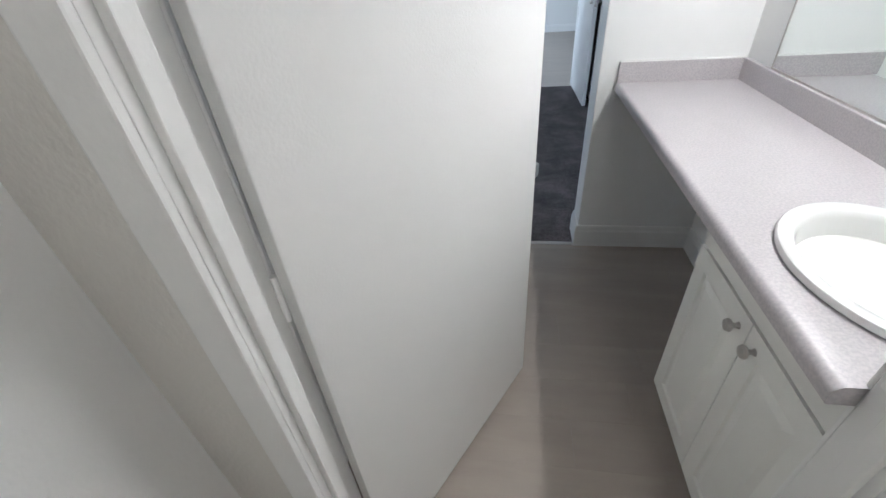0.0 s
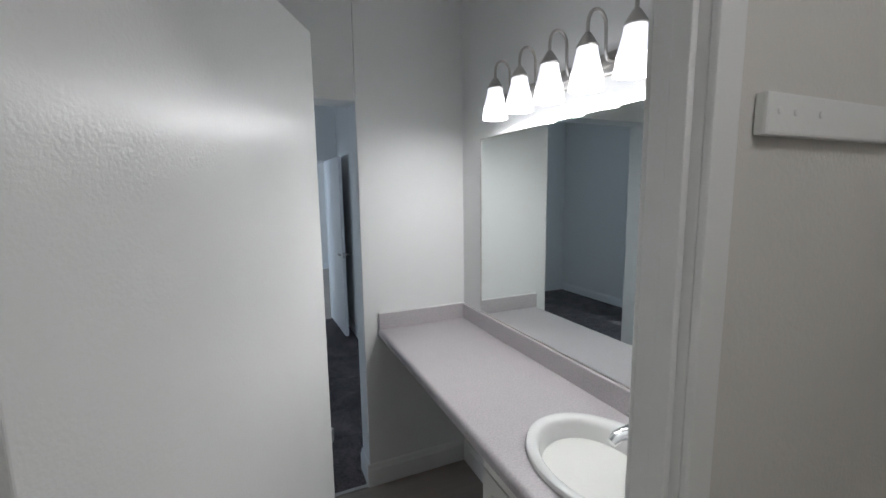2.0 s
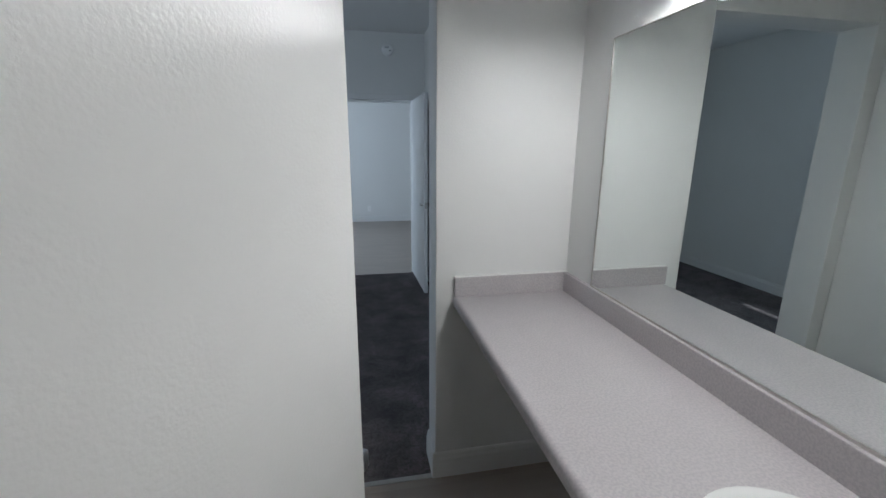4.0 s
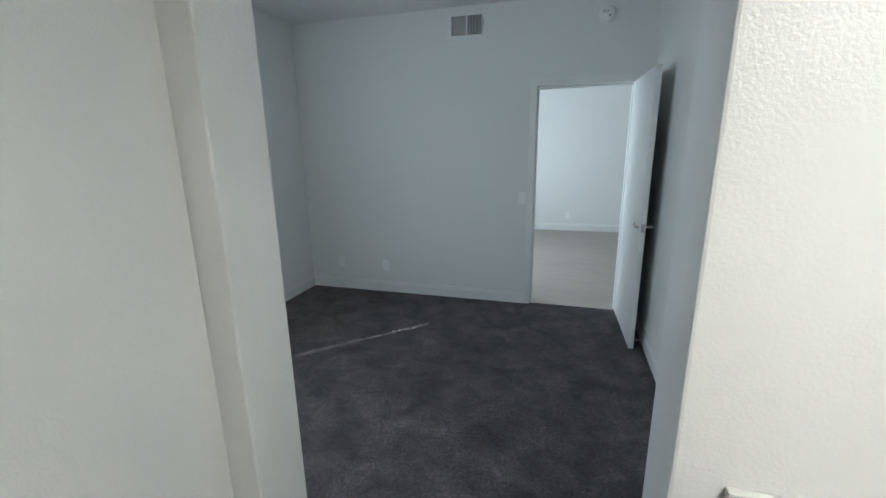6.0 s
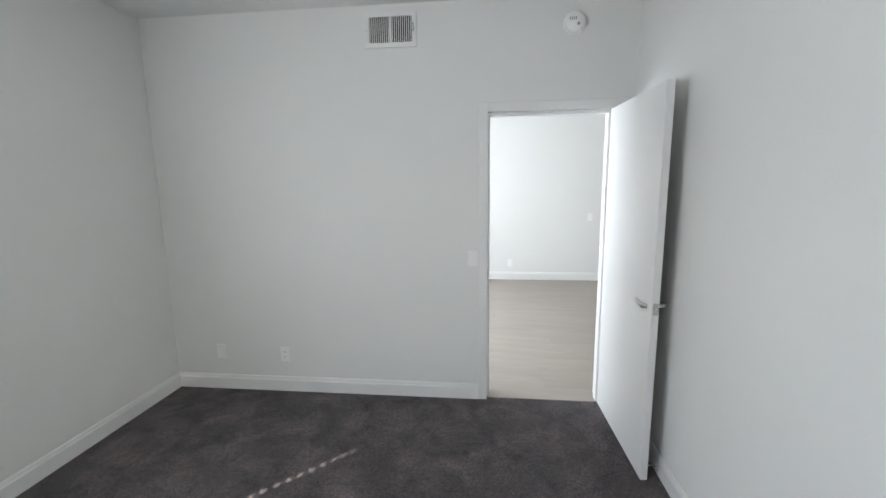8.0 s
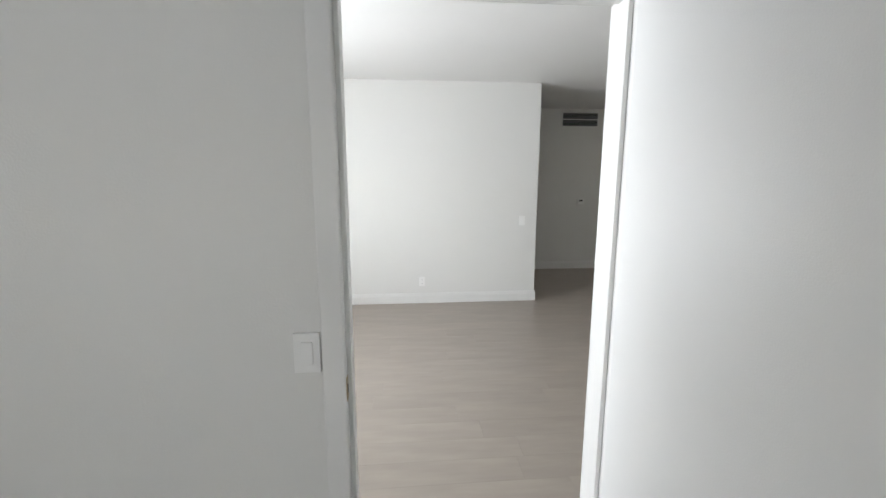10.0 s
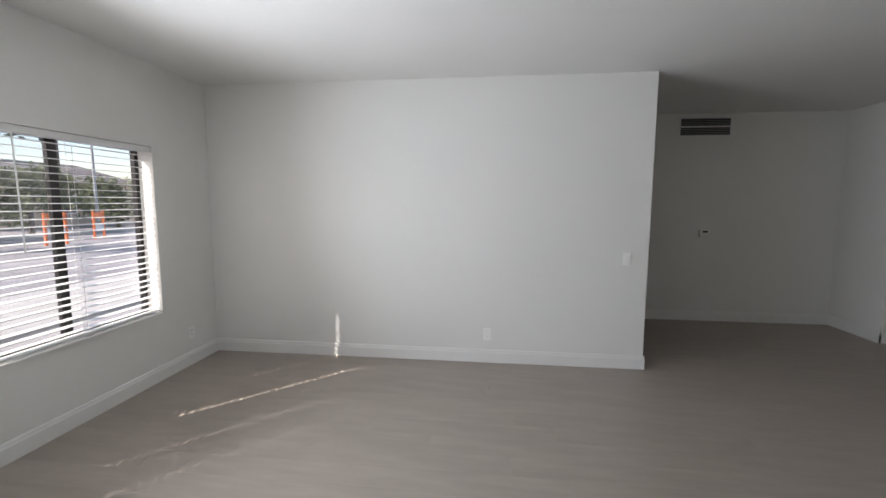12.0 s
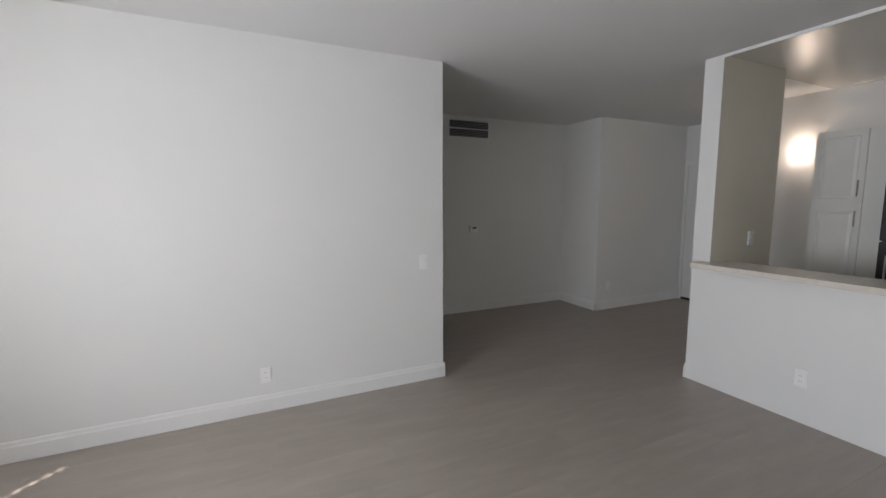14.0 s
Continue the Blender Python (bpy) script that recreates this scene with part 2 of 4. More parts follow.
# street wall with the two windows
structure("wall_street", boxes(
    ((-3.42, 0.012, -0.3), (LX0, WY0, TOP - 0.002)), ((-3.42, WY0, -0.3), (LX0, WY1, WZ0)), ((-3.42, WY0, WZ1), (LX0, WY1, TOP)),
    ((-3.42, WY1, -0.3), (LX0, YN + 0.12, TOP))), WALL, "white painted wall with a wide window", "wall")
structure("wall_street_bedroom", boxes(
    ((-3.48, -4.54, -0.3), (BX0, BWY0, TOP)), ((-3.48, BWY0, -0.3), (BX0, BWY1, WZ0)), ((-3.48, BWY0, WZ1), (BX0, BWY1, TOP)),
    ((-3.48, BWY1, -0.3), (BX0, -0.002, TOP))), WALL, "white painted wall with a window", "wall")
structure("wall_bedroom_north", boxes(
    ((LX0 - 0.07, 0.0, -0.012), (DX0 - 0.02, 0.155, TOP)), ((DX0 - 0.02, 0.0, DH + 0.02), (DX1 + 0.02, 0.155, TOP)),
    ((DX1 + 0.02, 0.0, -0.012), (2.9, 0.155, TOP))), WALL, "white painted wall with a door opening", "wall")
structure("wall_bedroom_east", boxes(((BX1, -3.13, -0.012), (BX1 + 0.12, 0.0, TOP))), WALL, "white painted wall", "wall")
structure("wall_bedroom_south", boxes(((BX0, -4.54, -0.012), (VX0 - 0.1, -4.42, TOP))), WALL, "white painted wall", "wall")
structure("wall_vanity_north", boxes(
    ((VX0 - 0.1, VY1, -0.012), (OX0, -3.13, TOP)), ((OX0, VY1, OH), (OX1, -3.13, TOP)), ((OX1, VY1, -0.012), (VX1 + 0.12, -3.13, TOP)),
    bevel=0.006), VANWALL, "white satin wall with an open passage", "wall")
structure("wall_vanity_west", boxes(((VX0 - 0.098, -6.6, -0.012), (VX0, VY1 - 0.002, TOP - 0.003))), VANWALL, "white satin wall", "wall")
structure("wall_vanity_east", boxes(((VX1, VY0, -0.012), (VX1 + 0.12, VY1, TOP))), VANWALL, "white satin wall behind the mirror", "wall")
# wall between vanity and the bath, with its door opening
JX0, JX1, JH = -1.15, -0.30, 2.065
for leaf_name, ya, yb, paint in (("wall_bath_north", -4.965, VY0, VANWALL), ("wall_bath_face", -5.015, -4.965, BATHWALL)):
    structure(leaf_name, boxes(
        ((VX0, ya, -0.012), (JX0 - 0.02, yb, TOP)), ((JX0 - 0.02, ya, JH + 0.02), (JX1 + 0.02, yb, TOP)),
        ((JX1 + 0.02, ya, -0.012), (1.2, yb, TOP))), paint, "painted wall with a door opening", "wall")
structure("wall_bath_south", boxes(((VX0 - 0.1, -6.72, -0.012), (1.3, -6.6, TOP))), BATHWALL, "white painted wall", "wall")
structure("wall_bath_east", boxes(((1.2, -6.6, -0.012), (1.32, -4.88, TOP))), BATHWALL, "white painted wall", "wall")
# living room, hall, kitchen
structure("wall_living_north", boxes(((LX0, YN, -0.012), (0.89, YN + 0.12, TOP)), bevel=0.004), WALL, "white painted wall ending in an open corner", "wall")
structure("wall_hall_west", boxes(((-0.52, YN + 0.12, -0.012), (-0.4, 5.61, TOP))), WALL, "white painted wall", "wall")
structure("wall_hall_north", boxes(((-0.52, 5.61, -0.012), (3.72, 5.80, TOP))), WALL, "white painted wall", "wall")
structure("wall_hall_bump", boxes(((3.72, 4.90, -0.012), (5.6, 5.80, TOP)), bevel=0.004), WALL, "white painted projecting wall", "wall")
structure("wall_hall_east", boxes(((5.45, 1.0, -0.012), (5.6, 3.94, TOP)), ((5.45, 3.94, DH + 0.03), (5.6, 4.88, TOP)), ((5.45, 4.88, -0.012), (5.6, 4.90, TOP))), WALL, "white painted wall with the entry door", "wall")
structure("wall_kitchen_side", boxes(((2.757, 2.775, -0.012), (3.61, 2.915, HL)), bevel=0.004), KITWALL, "cream partition beside the bar, kitchen lamp's yellow light put into its colour", "wall")
structure("wall_bar", boxes(((2.751, 0.155, -0.012), (2.87, 2.7705, 0.974))), WALL, "white painted half wall under the bar top", "wall")
structure("wall_bar_face", boxes(((2.751, 2.771, 0.0), (2.7565, 2.917, 0.974)), ((2.751, 2.771, 1.02), (2.7565, 2.917, HL)), ((2.7505, 0.155, HL - 0.022), (2.7565, 2.771, HL))), WALL, "white painted end of the partition", "wall")
structure("wall_kitchen_east", boxes(((4.75, -1.2, -0.012), (4.87, 3.7, TOP))), WALL, "white painted kitchen wall", "wall")
structure("wall_kitchen_south", boxes(((2.9, -1.32, -0.012), (4.87, -1.2, TOP)), ((2.78, -1.32, -0.012), (2.9, 0.155, TOP))), WALL, "white painted kitchen wall", "wall")
structure("ceiling_bedroom", boxes(((BX0, -4.42, HB), (BX1, 0.0, HB + 0.1))), CEIL, "white ceiling", "ceiling")
structure("ceiling_living", boxes(((LX0, 0.155, HL), (2.757, YN, HL + 0.2)), ((-0.4, YN, HL), (2.757, 5.61, HL + 0.2)), ((2.757, 2.915, HL), (5.45, 5.61, HL + 0.2)),
          ), CEIL, "white ceiling", "ceiling")
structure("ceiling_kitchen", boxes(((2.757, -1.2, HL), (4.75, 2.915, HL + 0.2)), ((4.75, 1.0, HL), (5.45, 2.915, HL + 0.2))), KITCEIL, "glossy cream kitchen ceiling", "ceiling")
structure("ceiling_vanity", boxes(((VX0 - 0.1, -6.6, HV), (1.2, VY1, HV + 0.14))), CEIL, "white ceiling", "ceiling")
structure("roof", boxes(((-4.1, -6.9, 2.84), (6.0, 6.2, 3.0))), TRIM, "flat roof slab over the rooms", "roof")


def skirting(name, p, q, inward, h=0.115, d=0.014):
    """A baseboard with an eased top along p to q, against the wall; inward points into the room."""
    p, q, i = Vector((*p, 0)), Vector((*q, 0)), Vector((*inward, 0))
    bm = bmesh.new()
    prof = [(0, 0), (d, 0), (d, h * 0.74), (d * 0.72, h * 0.82), (d * 0.60, h * 0.93), (d * 0.3, h), (0, h)]
    a = [bm.verts.new(p + i * u + Vector((0, 0, z))) for u, z in prof]
    b = [bm.verts.new(q + i * u + Vector((0, 0, z))) for u, z in prof]
    for k in range(len(prof)):
        j = (k + 1) % len(prof)
        bm.faces.new((a[k], a[j], b[j], b[k]))
    bm.faces.new(a[::-1])
    bm.faces.new(b)
    return structure(name, bm, TRIM, "white painted baseboard", "baseboard")


skirting("baseboard_bedroom_north", (BX0, 0), (DX0 - 0.06, 0), (0, -1))
skirting("baseboard_bedroom_west", (BX0, -4.42), (BX0, 0), (1, 0))
skirting("baseboard_bedroom_east", (BX1, -3.13), (BX1, 0), (-1, 0))
skirting("baseboard_bedroom_south", (VX0 - 0.1, -3.13), (OX0 - 0.0, -3.13), (0, 1))
skirting("baseboard_bedroom_southeast", (OX1, -3.13), (BX1, -3.13), (0, 1))
skirting("baseboard_vanity_north", (OX1 - 0.012, VY1), (VX1, VY1), (0, -1), 0.13)
skirting("baseboard_vanity_east", (VX1, -4.32), (VX1, VY1), (-1, 0), 0.13)
skirting("baseboard_passage_east", (OX1, VY1 - 0.012), (OX1, -3.13), (-1, 0), 0.13)
skirting("baseboard_passage_west", (OX0, VY1), (OX0, -3.125), (1, 0), 0.13)
skirting("baseboard_vanity_west", (VX0, VY0), (VX0, VY1), (1, 0), 0.13)
skirting("baseboard_living_north", (LX0, YN), (0.902, YN), (0, -1), 0.125)
skirting("baseboard_living_corner", (0.89, YN - 0.012), (0.89, YN + 0.134), (1, 0), 0.125)
skirting("baseboard_living_behind", (-0.4, YN + 0.12), (0.902, YN + 0.12), (0, 1), 0.125)
skirting("baseboard_living_west", (LX0, 0.155), (LX0, YN), (1, 0), 0.125)
skirting("baseboard_living_south", (DX1 + 0.06, 0.155), (2.757, 0.155), (0, 1), 0.125)
skirting("baseboard_hall_north", (-0.4, 5.61), (3.72, 5.61), (0, -1), 0.125)
skirting("baseboard_hall_bump_side", (3.72, 4.886), (3.72, 5.61), (-1, 0), 0.125)
skirting("baseboard_hall_bump", (3.706, 4.90), (5.45, 4.90), (0, -1), 0.125)
skirting("baseboard_bar_end", (2.743, 2.915), (3.61, 2.915), (0, 1), 0.125)


# ---- doors ----
def casing(name, x0, x1, h, y, side, w=0.06, d=0.014):
    """Flat door casing round an opening in a wall face at y; side is +1 or -1 into the room."""
    ya, yb = sorted((y + side * 0.002, y + side * d))
    return structure(name, boxes(((x0 - w, ya, 0), (x0, yb, h + w)), ((x1, ya, 0), (x1 + w, yb, h + w)), ((x0, ya, h), (x1, yb, h + w)), bevel=0.004), TRIM, "white painted door casing", "trim")


def jamb(name, x0, x1, h, y0, y1, stop):
    """Lining of a door opening with its stop; the lining fills 2 cm each side."""
    s0, s1 = stop
    return structure(name, boxes(
        ((x0 - 0.02, y0, 0), (x0, y1, h + 0.02)), ((x1, y0, 0), (x1 + 0.02, y1, h + 0.02)), ((x0, y0, h), (x1, y1, h + 0.02)),
        ((x0, s0, 0), (x0 + 0.014, s1, h)), ((x1 - 0.014, s0, 0), (x1, s1, h)), ((x0 + 0.014, s0, h - 0.02), (x1 - 0.014, s1, h)), bevel=0.0025), TRIM, "white painted door frame with stop", "trim")


def hinge(parent, x, y, z, m=NICKEL):
    bm = tube(bmesh.new(), [(x, y, z - 0.045), (x, y, z + 0.045)], 0.006)
    box(bm, (x, y - 0.002, z - 0.044), (x + 0.032, y + 0.001, z + 0.044))
    return part("hinge", bm, m, parent, smooth=True)


def lever(parent, x, z, side, t):
    """A lever handle with its rose on one face of a leaf lying along x with thickness t."""
    y = 0 if side < 0 else t
    bm = lathe(bmesh.new(), [(0.031, 0), (0.031, 0.008), (0.024, 0.012), (0.012, 0.013)], (0, 0, 0), "y")
    if side < 0:
        bmesh.ops.scale(bm, vec=(1, -1, 1), verts=bm.verts)
    bmesh.ops.translate(bm, vec=(x, y, z), verts=bm.verts)
    rose = part("handle_rose", bm, NICKEL, parent, smooth=True)
    o = side * 0.052
    lev = tube(bmesh.new(), [(x, y + side * 0.01, z), (x, y + side * 0.04, z), (x - 0.008, y + o, z), (x - 0.05, y + o + side * 0.003, z), (x - 0.095, y + o, z + 0.002), (x - 0.118, y + o - side * 0.008, z + 0.003)],
               [0.011, 0.011, 0.012, 0.010, 0.009, 0.007])
    return part("lever", lev, NICKEL, parent, smooth=True)


# bedroom door, standing open against the side wall: leaf lies along +x of its own frame
casing("trim_bedroom_door", DX0, DX1 + 0.032, DH, 0.0, -1)
casing("trim_living_door", DX0, DX1, DH, 0.155, 1)
jamb("trim_bedroom_door_frame", DX0, DX1, DH, -0.002, 0.157, (0.036, 0.095))
LW = 0.79
door = thing("door_bedroom", "white painted flush door standing wide open", "door", m=pose(-0.066, -0.0045, 0, 0, 0, -88.2))
part("leaf", box(bmesh.new(), (0, -0.036, 0.012), (LW, 0.0, DH - 0.004), 0.0025), DOOR, door)
lever(door, LW - 0.065, 0.945, -1, 0.0)
lever(door, LW - 0.065, 0.945, 1, 0.0)
part("latch_plate", boxes(((LW - 0.001, -0.031, 0.915), (LW + 0.002, -0.005, 0.975)), bevel=0.0008), NICKEL, door, "satin nickel latch plate")
part("latch_bolt", boxes(((LW, -0.024, 0.938), (LW + 0.009, -0.012, 0.952)), bevel=0.002), CHROME, door)
for hz in (0.25, 1.02, 1.8):
    hinge(door, 0.0, 0.004, hz)
stop = thing("door_stop", "steel door stop rod on the baseboard behind the door", "door stop", m=pose(BX1 - 0.014, -0.74, 0.06))
part("rod", tube(bmesh.new(), [(0, 0, 0), (-0.07, 0, 0)], 0.004), CHROME, stop, smooth=True)
part("rubber_tip", tube(bmesh.new(), [(-0.07, 0, 0), (-0.085, 0, 0)], 0.009), BLACK, stop, "black rubber tip", smooth=True)
strike = thing("strike_plate", "brass strike plate on the bedroom door frame", "strike plate", m=pose(DX0 + 0.001, 0.018, 0.93))
part("plate", boxes(((0, -0.014, -0.035), (0.002, 0.014, 0.035)), bevel=0.0008), BRASS, strike)
part("strike_hole", boxes(((0.0018, -0.006, -0.014), (0.0026, 0.006, 0.014))), DARK, strike)

# bath door, half open into the vanity room
casing("trim_bath_door", JX0, JX1, JH, -5.015, -1, 0.058, 0.016)
casing("trim_bath_door_inner", JX0, JX1, JH, VY0, 1, 0.035, 0.012)
jamb("trim_bath_door_frame", JX0, JX1, JH, -5.017, VY0 + 0.002, (-5.0, -4.968))
BW = 0.815
bdoor = thing("door_bath", "white glossy flush door standing half open into the vanity room", "door", m=pose(JX0 + 0.006, VY0 + 0.006, 0, 0, 0, 62))
part("leaf", box(bmesh.new(), (0, -0.036, 0.012), (BW, 0, JH - 0.016), 0.0025), BATHDOOR, bdoor)
part("latch_plate", boxes(((BW - 0.001, -0.033, 0.862), (BW + 0.003, -0.003, 0.925)), bevel=0.0008), BRASS, bdoor, "worn brass latch plate")
part("latch_bolt", boxes(((BW + 0.002, -0.035, 0.872), (BW + 0.026, -0.008, 0.914)), bevel=0.005), CHROME, bdoor, "worn metal latch bolt")
for hz in (0.25, 1.02, 1.8):
    hinge(bdoor, -0.004, 0.002, hz, TRIM)
strike2 = thing("strike_plate", "painted metal strike plate on the bath door frame", "strike plate", m=pose(JX1 - 0.0005, -4.945, 0.955))
part("plate", boxes(((-0.002, -0.016, -0.035), (0, 0.014, 0.035)), bevel=0.0008), PLATE, strike2)
part("strike_hole", boxes(((-0.0028, -0.004, -0.009), (-0.0018, 0.005, 0.009))), DARK, strike2)
structure("trim_carpet_strip", boxes(((OX0 + 0.014, -3.31, 0.0), (OX1 - 0.014, -3.283, 0.005)), bevel=0.002), NICKEL, "metal strip between carpet and plank floor", "trim")
structure("trim_living_carpet_edge", boxes(((DX0, -0.002, -0.01), (DX1, 0.018, 0.003)), bevel=0.001), CARPET, "carpet edge at the doorway", "trim")

# ---- vanity ----
CZ = 0.90            # countertop height
CF, CB = -0.342, VX1  # its front and back
CY0, CY1 = -4.922, VY1
SX, SY, SRX, SRY = -0.082, -4.66, 0.195, 0.245


def countertop():
    """A laminate top with a rounded front edge and an oval hole for the basin."""
    bm = bmesh.new()
    x0, x1, y0, y1 = CF + 0.018, CB - 0.001, CY0, CY1 - 0.001
    ring = [bm.verts.new(p) for p in ((x0, y0, CZ), (x1, y0, CZ), (x1, y1, CZ), (x0, y1, CZ))]
    n = 40
    hole = [bm.verts.new((SX + SRX * 0.92 * math.cos(2 * math.pi * k / n), SY + SRY * 0.92 * math.sin(2 * math.pi * k / n), CZ)) for k in range(n)]
    es = [bm.edges.new((ring[k], ring[(k + 1) % 4])) for k in range(4)] + [bm.edges.new((hole[k], hole[(k + 1) % n])) for k in range(n)]
    bmesh.ops.triangle_fill(bm, edges=es, use_beauty=True)
    # rounded nose along the front and a plain underside
    prof = [(x0, CZ)] + [(x0 - 0.018 * math.sin(a), CZ - 0.018 * (1 - math.cos(a))) for a in [math.pi / 2 * k / 5 for k in range(1, 6)]] + [(CF, CZ - 0.036), (CF + 0.004, CZ - 0.04), (CF + 0.03, CZ - 0.04), (x1, CZ - 0.04)]
    a = [bm.verts.new((x, y0, z)) for x, z in prof]
    b = [bm.verts.new((x, y1, z)) for x, z in prof]
    for k in range(len(prof) - 2):
        bm.faces.new((a[k], b[k], b[k + 1], a[k + 1]))
    ea = a + [bm.verts.new((x1, y0, CZ - 0.0005))]
    bm.faces.new(ea)
    bmesh.ops.remove_doubles(bm, verts=bm.verts, dist=0.0002)
    return bm


van = thing("vanity_counter", "grey speckled laminate vanity counter with backsplash", "counter")
part("countertop", countertop(), LAM, van, smooth=True)
part("backsplash", boxes(((CB - 0.02, CY0, CZ - 0.001), (CB - 0.001, CY1 - 0.02, CZ + 0.085)), bevel=0.003), LAM, van)
part("side_splash", boxes(((CF + 0.004, CY1 - 0.02, CZ - 0.001), (CB - 0.001, CY1 - 0.001, CZ + 0.085)), bevel=0.003), LAM, van)
part("caulk_bead", boxes(((CF + 0.006, CY1 - 0.017, CZ + 0.085), (CB - 0.002, CY1 - 0.0015, CZ + 0.089)), bevel=0.0015), TRIM, van, "white caulk bead")

cab = thing("vanity_cabinet", "white painted vanity cabinet with two doors under the counter", "cabinet")
KX, KY0, KY1 = -0.25, -4.922, -4.32
part("body", boxes(((KX, KY0, 0.115), (CB - 0.003, KY1, CZ - 0.0405)), bevel=0.002), CABP, cab)
part("toe_kick", boxes(((KX + 0.06, KY0, 0.0), (CB - 0.003, KY1 + 0.0, 0.1145))), CABP, cab)


def panel_door(name, y0, y1, z0, z1, parent, m=CABP, x=KX, rail=0.055):
    """A door with a routed groove and a raised field, its face toward -x."""
    bm = bmesh.new()
    steps = [(0, 0.0), (0, -0.019), (rail, -0.019), (rail + 0.006, -0.012), (rail + 0.014, -0.012), (rail + 0.034, -0.018)]
    rings = []
    for ins, dx in steps:
        rings.append([bm.verts.new((x - 0.001 + dx, yy, zz)) for yy, zz in ((y0 + ins, z0 + ins), (y1 - ins, z0 + ins), (y1 - ins, z1 - ins), (y0 + ins, z1 - ins))])
    for a, b in zip(rings, rings[1:]):
        for k in range(4):
            bm.faces.new((a[k], a[(k + 1) % 4], b[(k + 1) % 4], b[k]))
    bm.faces.new(rings[0])
    bm.faces.new(rings[-1])
    return part(name, bm, m, parent)


def knob(parent, x, y, z):
    bm = lathe(bmesh.new(), [(0.009, 0), (0.006, -0.006), (0.006, -0.014), (0.014, -0.018), (0.0165, -0.023), (0.014, -0.029), (0.006, -0.031)], (x, y, z), "x", 20)
    return part("knob", bm, NICKEL, parent, "brushed nickel knob", smooth=True)


part("drawer_front", boxes(((KX - 0.019, KY0 + 0.006, 0.735), (KX - 0.001, KY1 - 0.004, 0.85)), bevel=0.003), CABP, cab, "plain false drawer front")
MIDY = -4.632
for ya, yb, ky in ((KY0 + 0.006, MIDY - 0.002, MIDY - 0.04), (MIDY + 0.002, KY1 - 0.004, MIDY + 0.04)):
    d = panel_door("door", ya, yb, 0.125, 0.728, cab)
    knob(d, KX - 0.02, ky, 0.685)

sink = thing("sink_basin", "white porcelain oval drop-in basin in the counter", "sink", m=pose(SX, SY, CZ))


def basin():
    """Oval bowl: a rounded rim, broad towards the wall for the tap, narrow at the front, sinking to the drain."""
    bm, n, rings = bmesh.new(), 56, []
    for r, h, back in ((0.93, -0.012, 0), (0.95, 0.0, 0), (0.995, 0.003, 0), (1.0, 0.009, 0), (0.985, 0.016, 0), (0.955, 0.019, 0), (0.87, 0.017, 0.1), (0.84, 0.012, 0.35),
                       (0.815, 0.0, 0.6), (0.79, -0.03, 0.8), (0.75, -0.07, 0.9), (0.66, -0.112, 1), (0.52, -0.142, 1), (0.34, -0.16, 1), (0.13, -0.167, 1), (0.10, -0.17, 1)):
        ring = []
        for k in range(n):
            a = 2 * math.pi * k / n
            c = math.cos(a)
            q = r - (0.2 * back * r * max(0.0, c) ** 2)
            ring.append(bm.verts.new((SRX * q * c, SRY * r * math.sin(a), h)))
        rings.append(ring)
    for u, v in zip(rings, rings[1:]):
        for k in range(n):
            bm.faces.new((u[k], u[(k + 1) % n], v[(k + 1) % n], v[k]))
    bm.faces.new(rings[-1])
    return bm


part("bowl", basin(), PORC, sink, smooth=True)
part("drain", lathe(bmesh.new(), [(0.024, -0.169), (0.022, -0.164), (0.016, -0.165), (0.0, -0.166)], seg=20), CHROME, sink, "chrome drain", smooth=True)
fau = thing("faucet", "chrome two-handle basin faucet on the sink rim", "faucet", m=pose(SX + SRX * 0.86, SY - 0.01, CZ + 0.0175))
part("base", boxes(((-0.024, -0.075, 0), (0.024, 0.075, 0.014)), bevel=0.006), CHROME, fau, smooth=True)
part("spout", tube(bmesh.new(), [(0, 0, 0.01), (-0.002, 0, 0.045), (-0.02, 0, 0.062), (-0.08, 0, 0.066), (-0.145, 0, 0.060), (-0.165, 0, 0.048)], [0.018, 0.019, 0.02, 0.018, 0.016, 0.013], 14), CHROME, fau, smooth=True)
for s in (-1, 1):
    part("tap_handle", tube(tube(bmesh.new(), [(0, s * 0.052, 0.012), (0, s * 0.052, 0.045)], [0.015, 0.012]), [(0, s * 0.052, 0.047), (-0.01, s * 0.085, 0.055)], [0.009, 0.006]), CHROME, fau, smooth=True)

mir = thing("wall_mirror", "large frameless wall mirror above the vanity counter", "mirror")
part("glass", boxes(((VX1 - 0.006, -4.90, CZ + 0.092), (VX1 - 0.001, -3.518, 1.885))), MIRROR, mir)
part("edge_channel", boxes(((VX1 - 0.009, -4.90, CZ + 0.0855), (VX1 - 0.001, -3.5155, CZ + 0.092)), ((VX1 - 0.0085, -3.518, CZ + 0.092), (VX1 - 0.001, -3.5155, 1.885)),
                           ((VX1 - 0.0085, -4.90, 1.8855), (VX1 - 0.001, -3.5155, 1.8885))), NICKEL, mir, "thin metal edge")

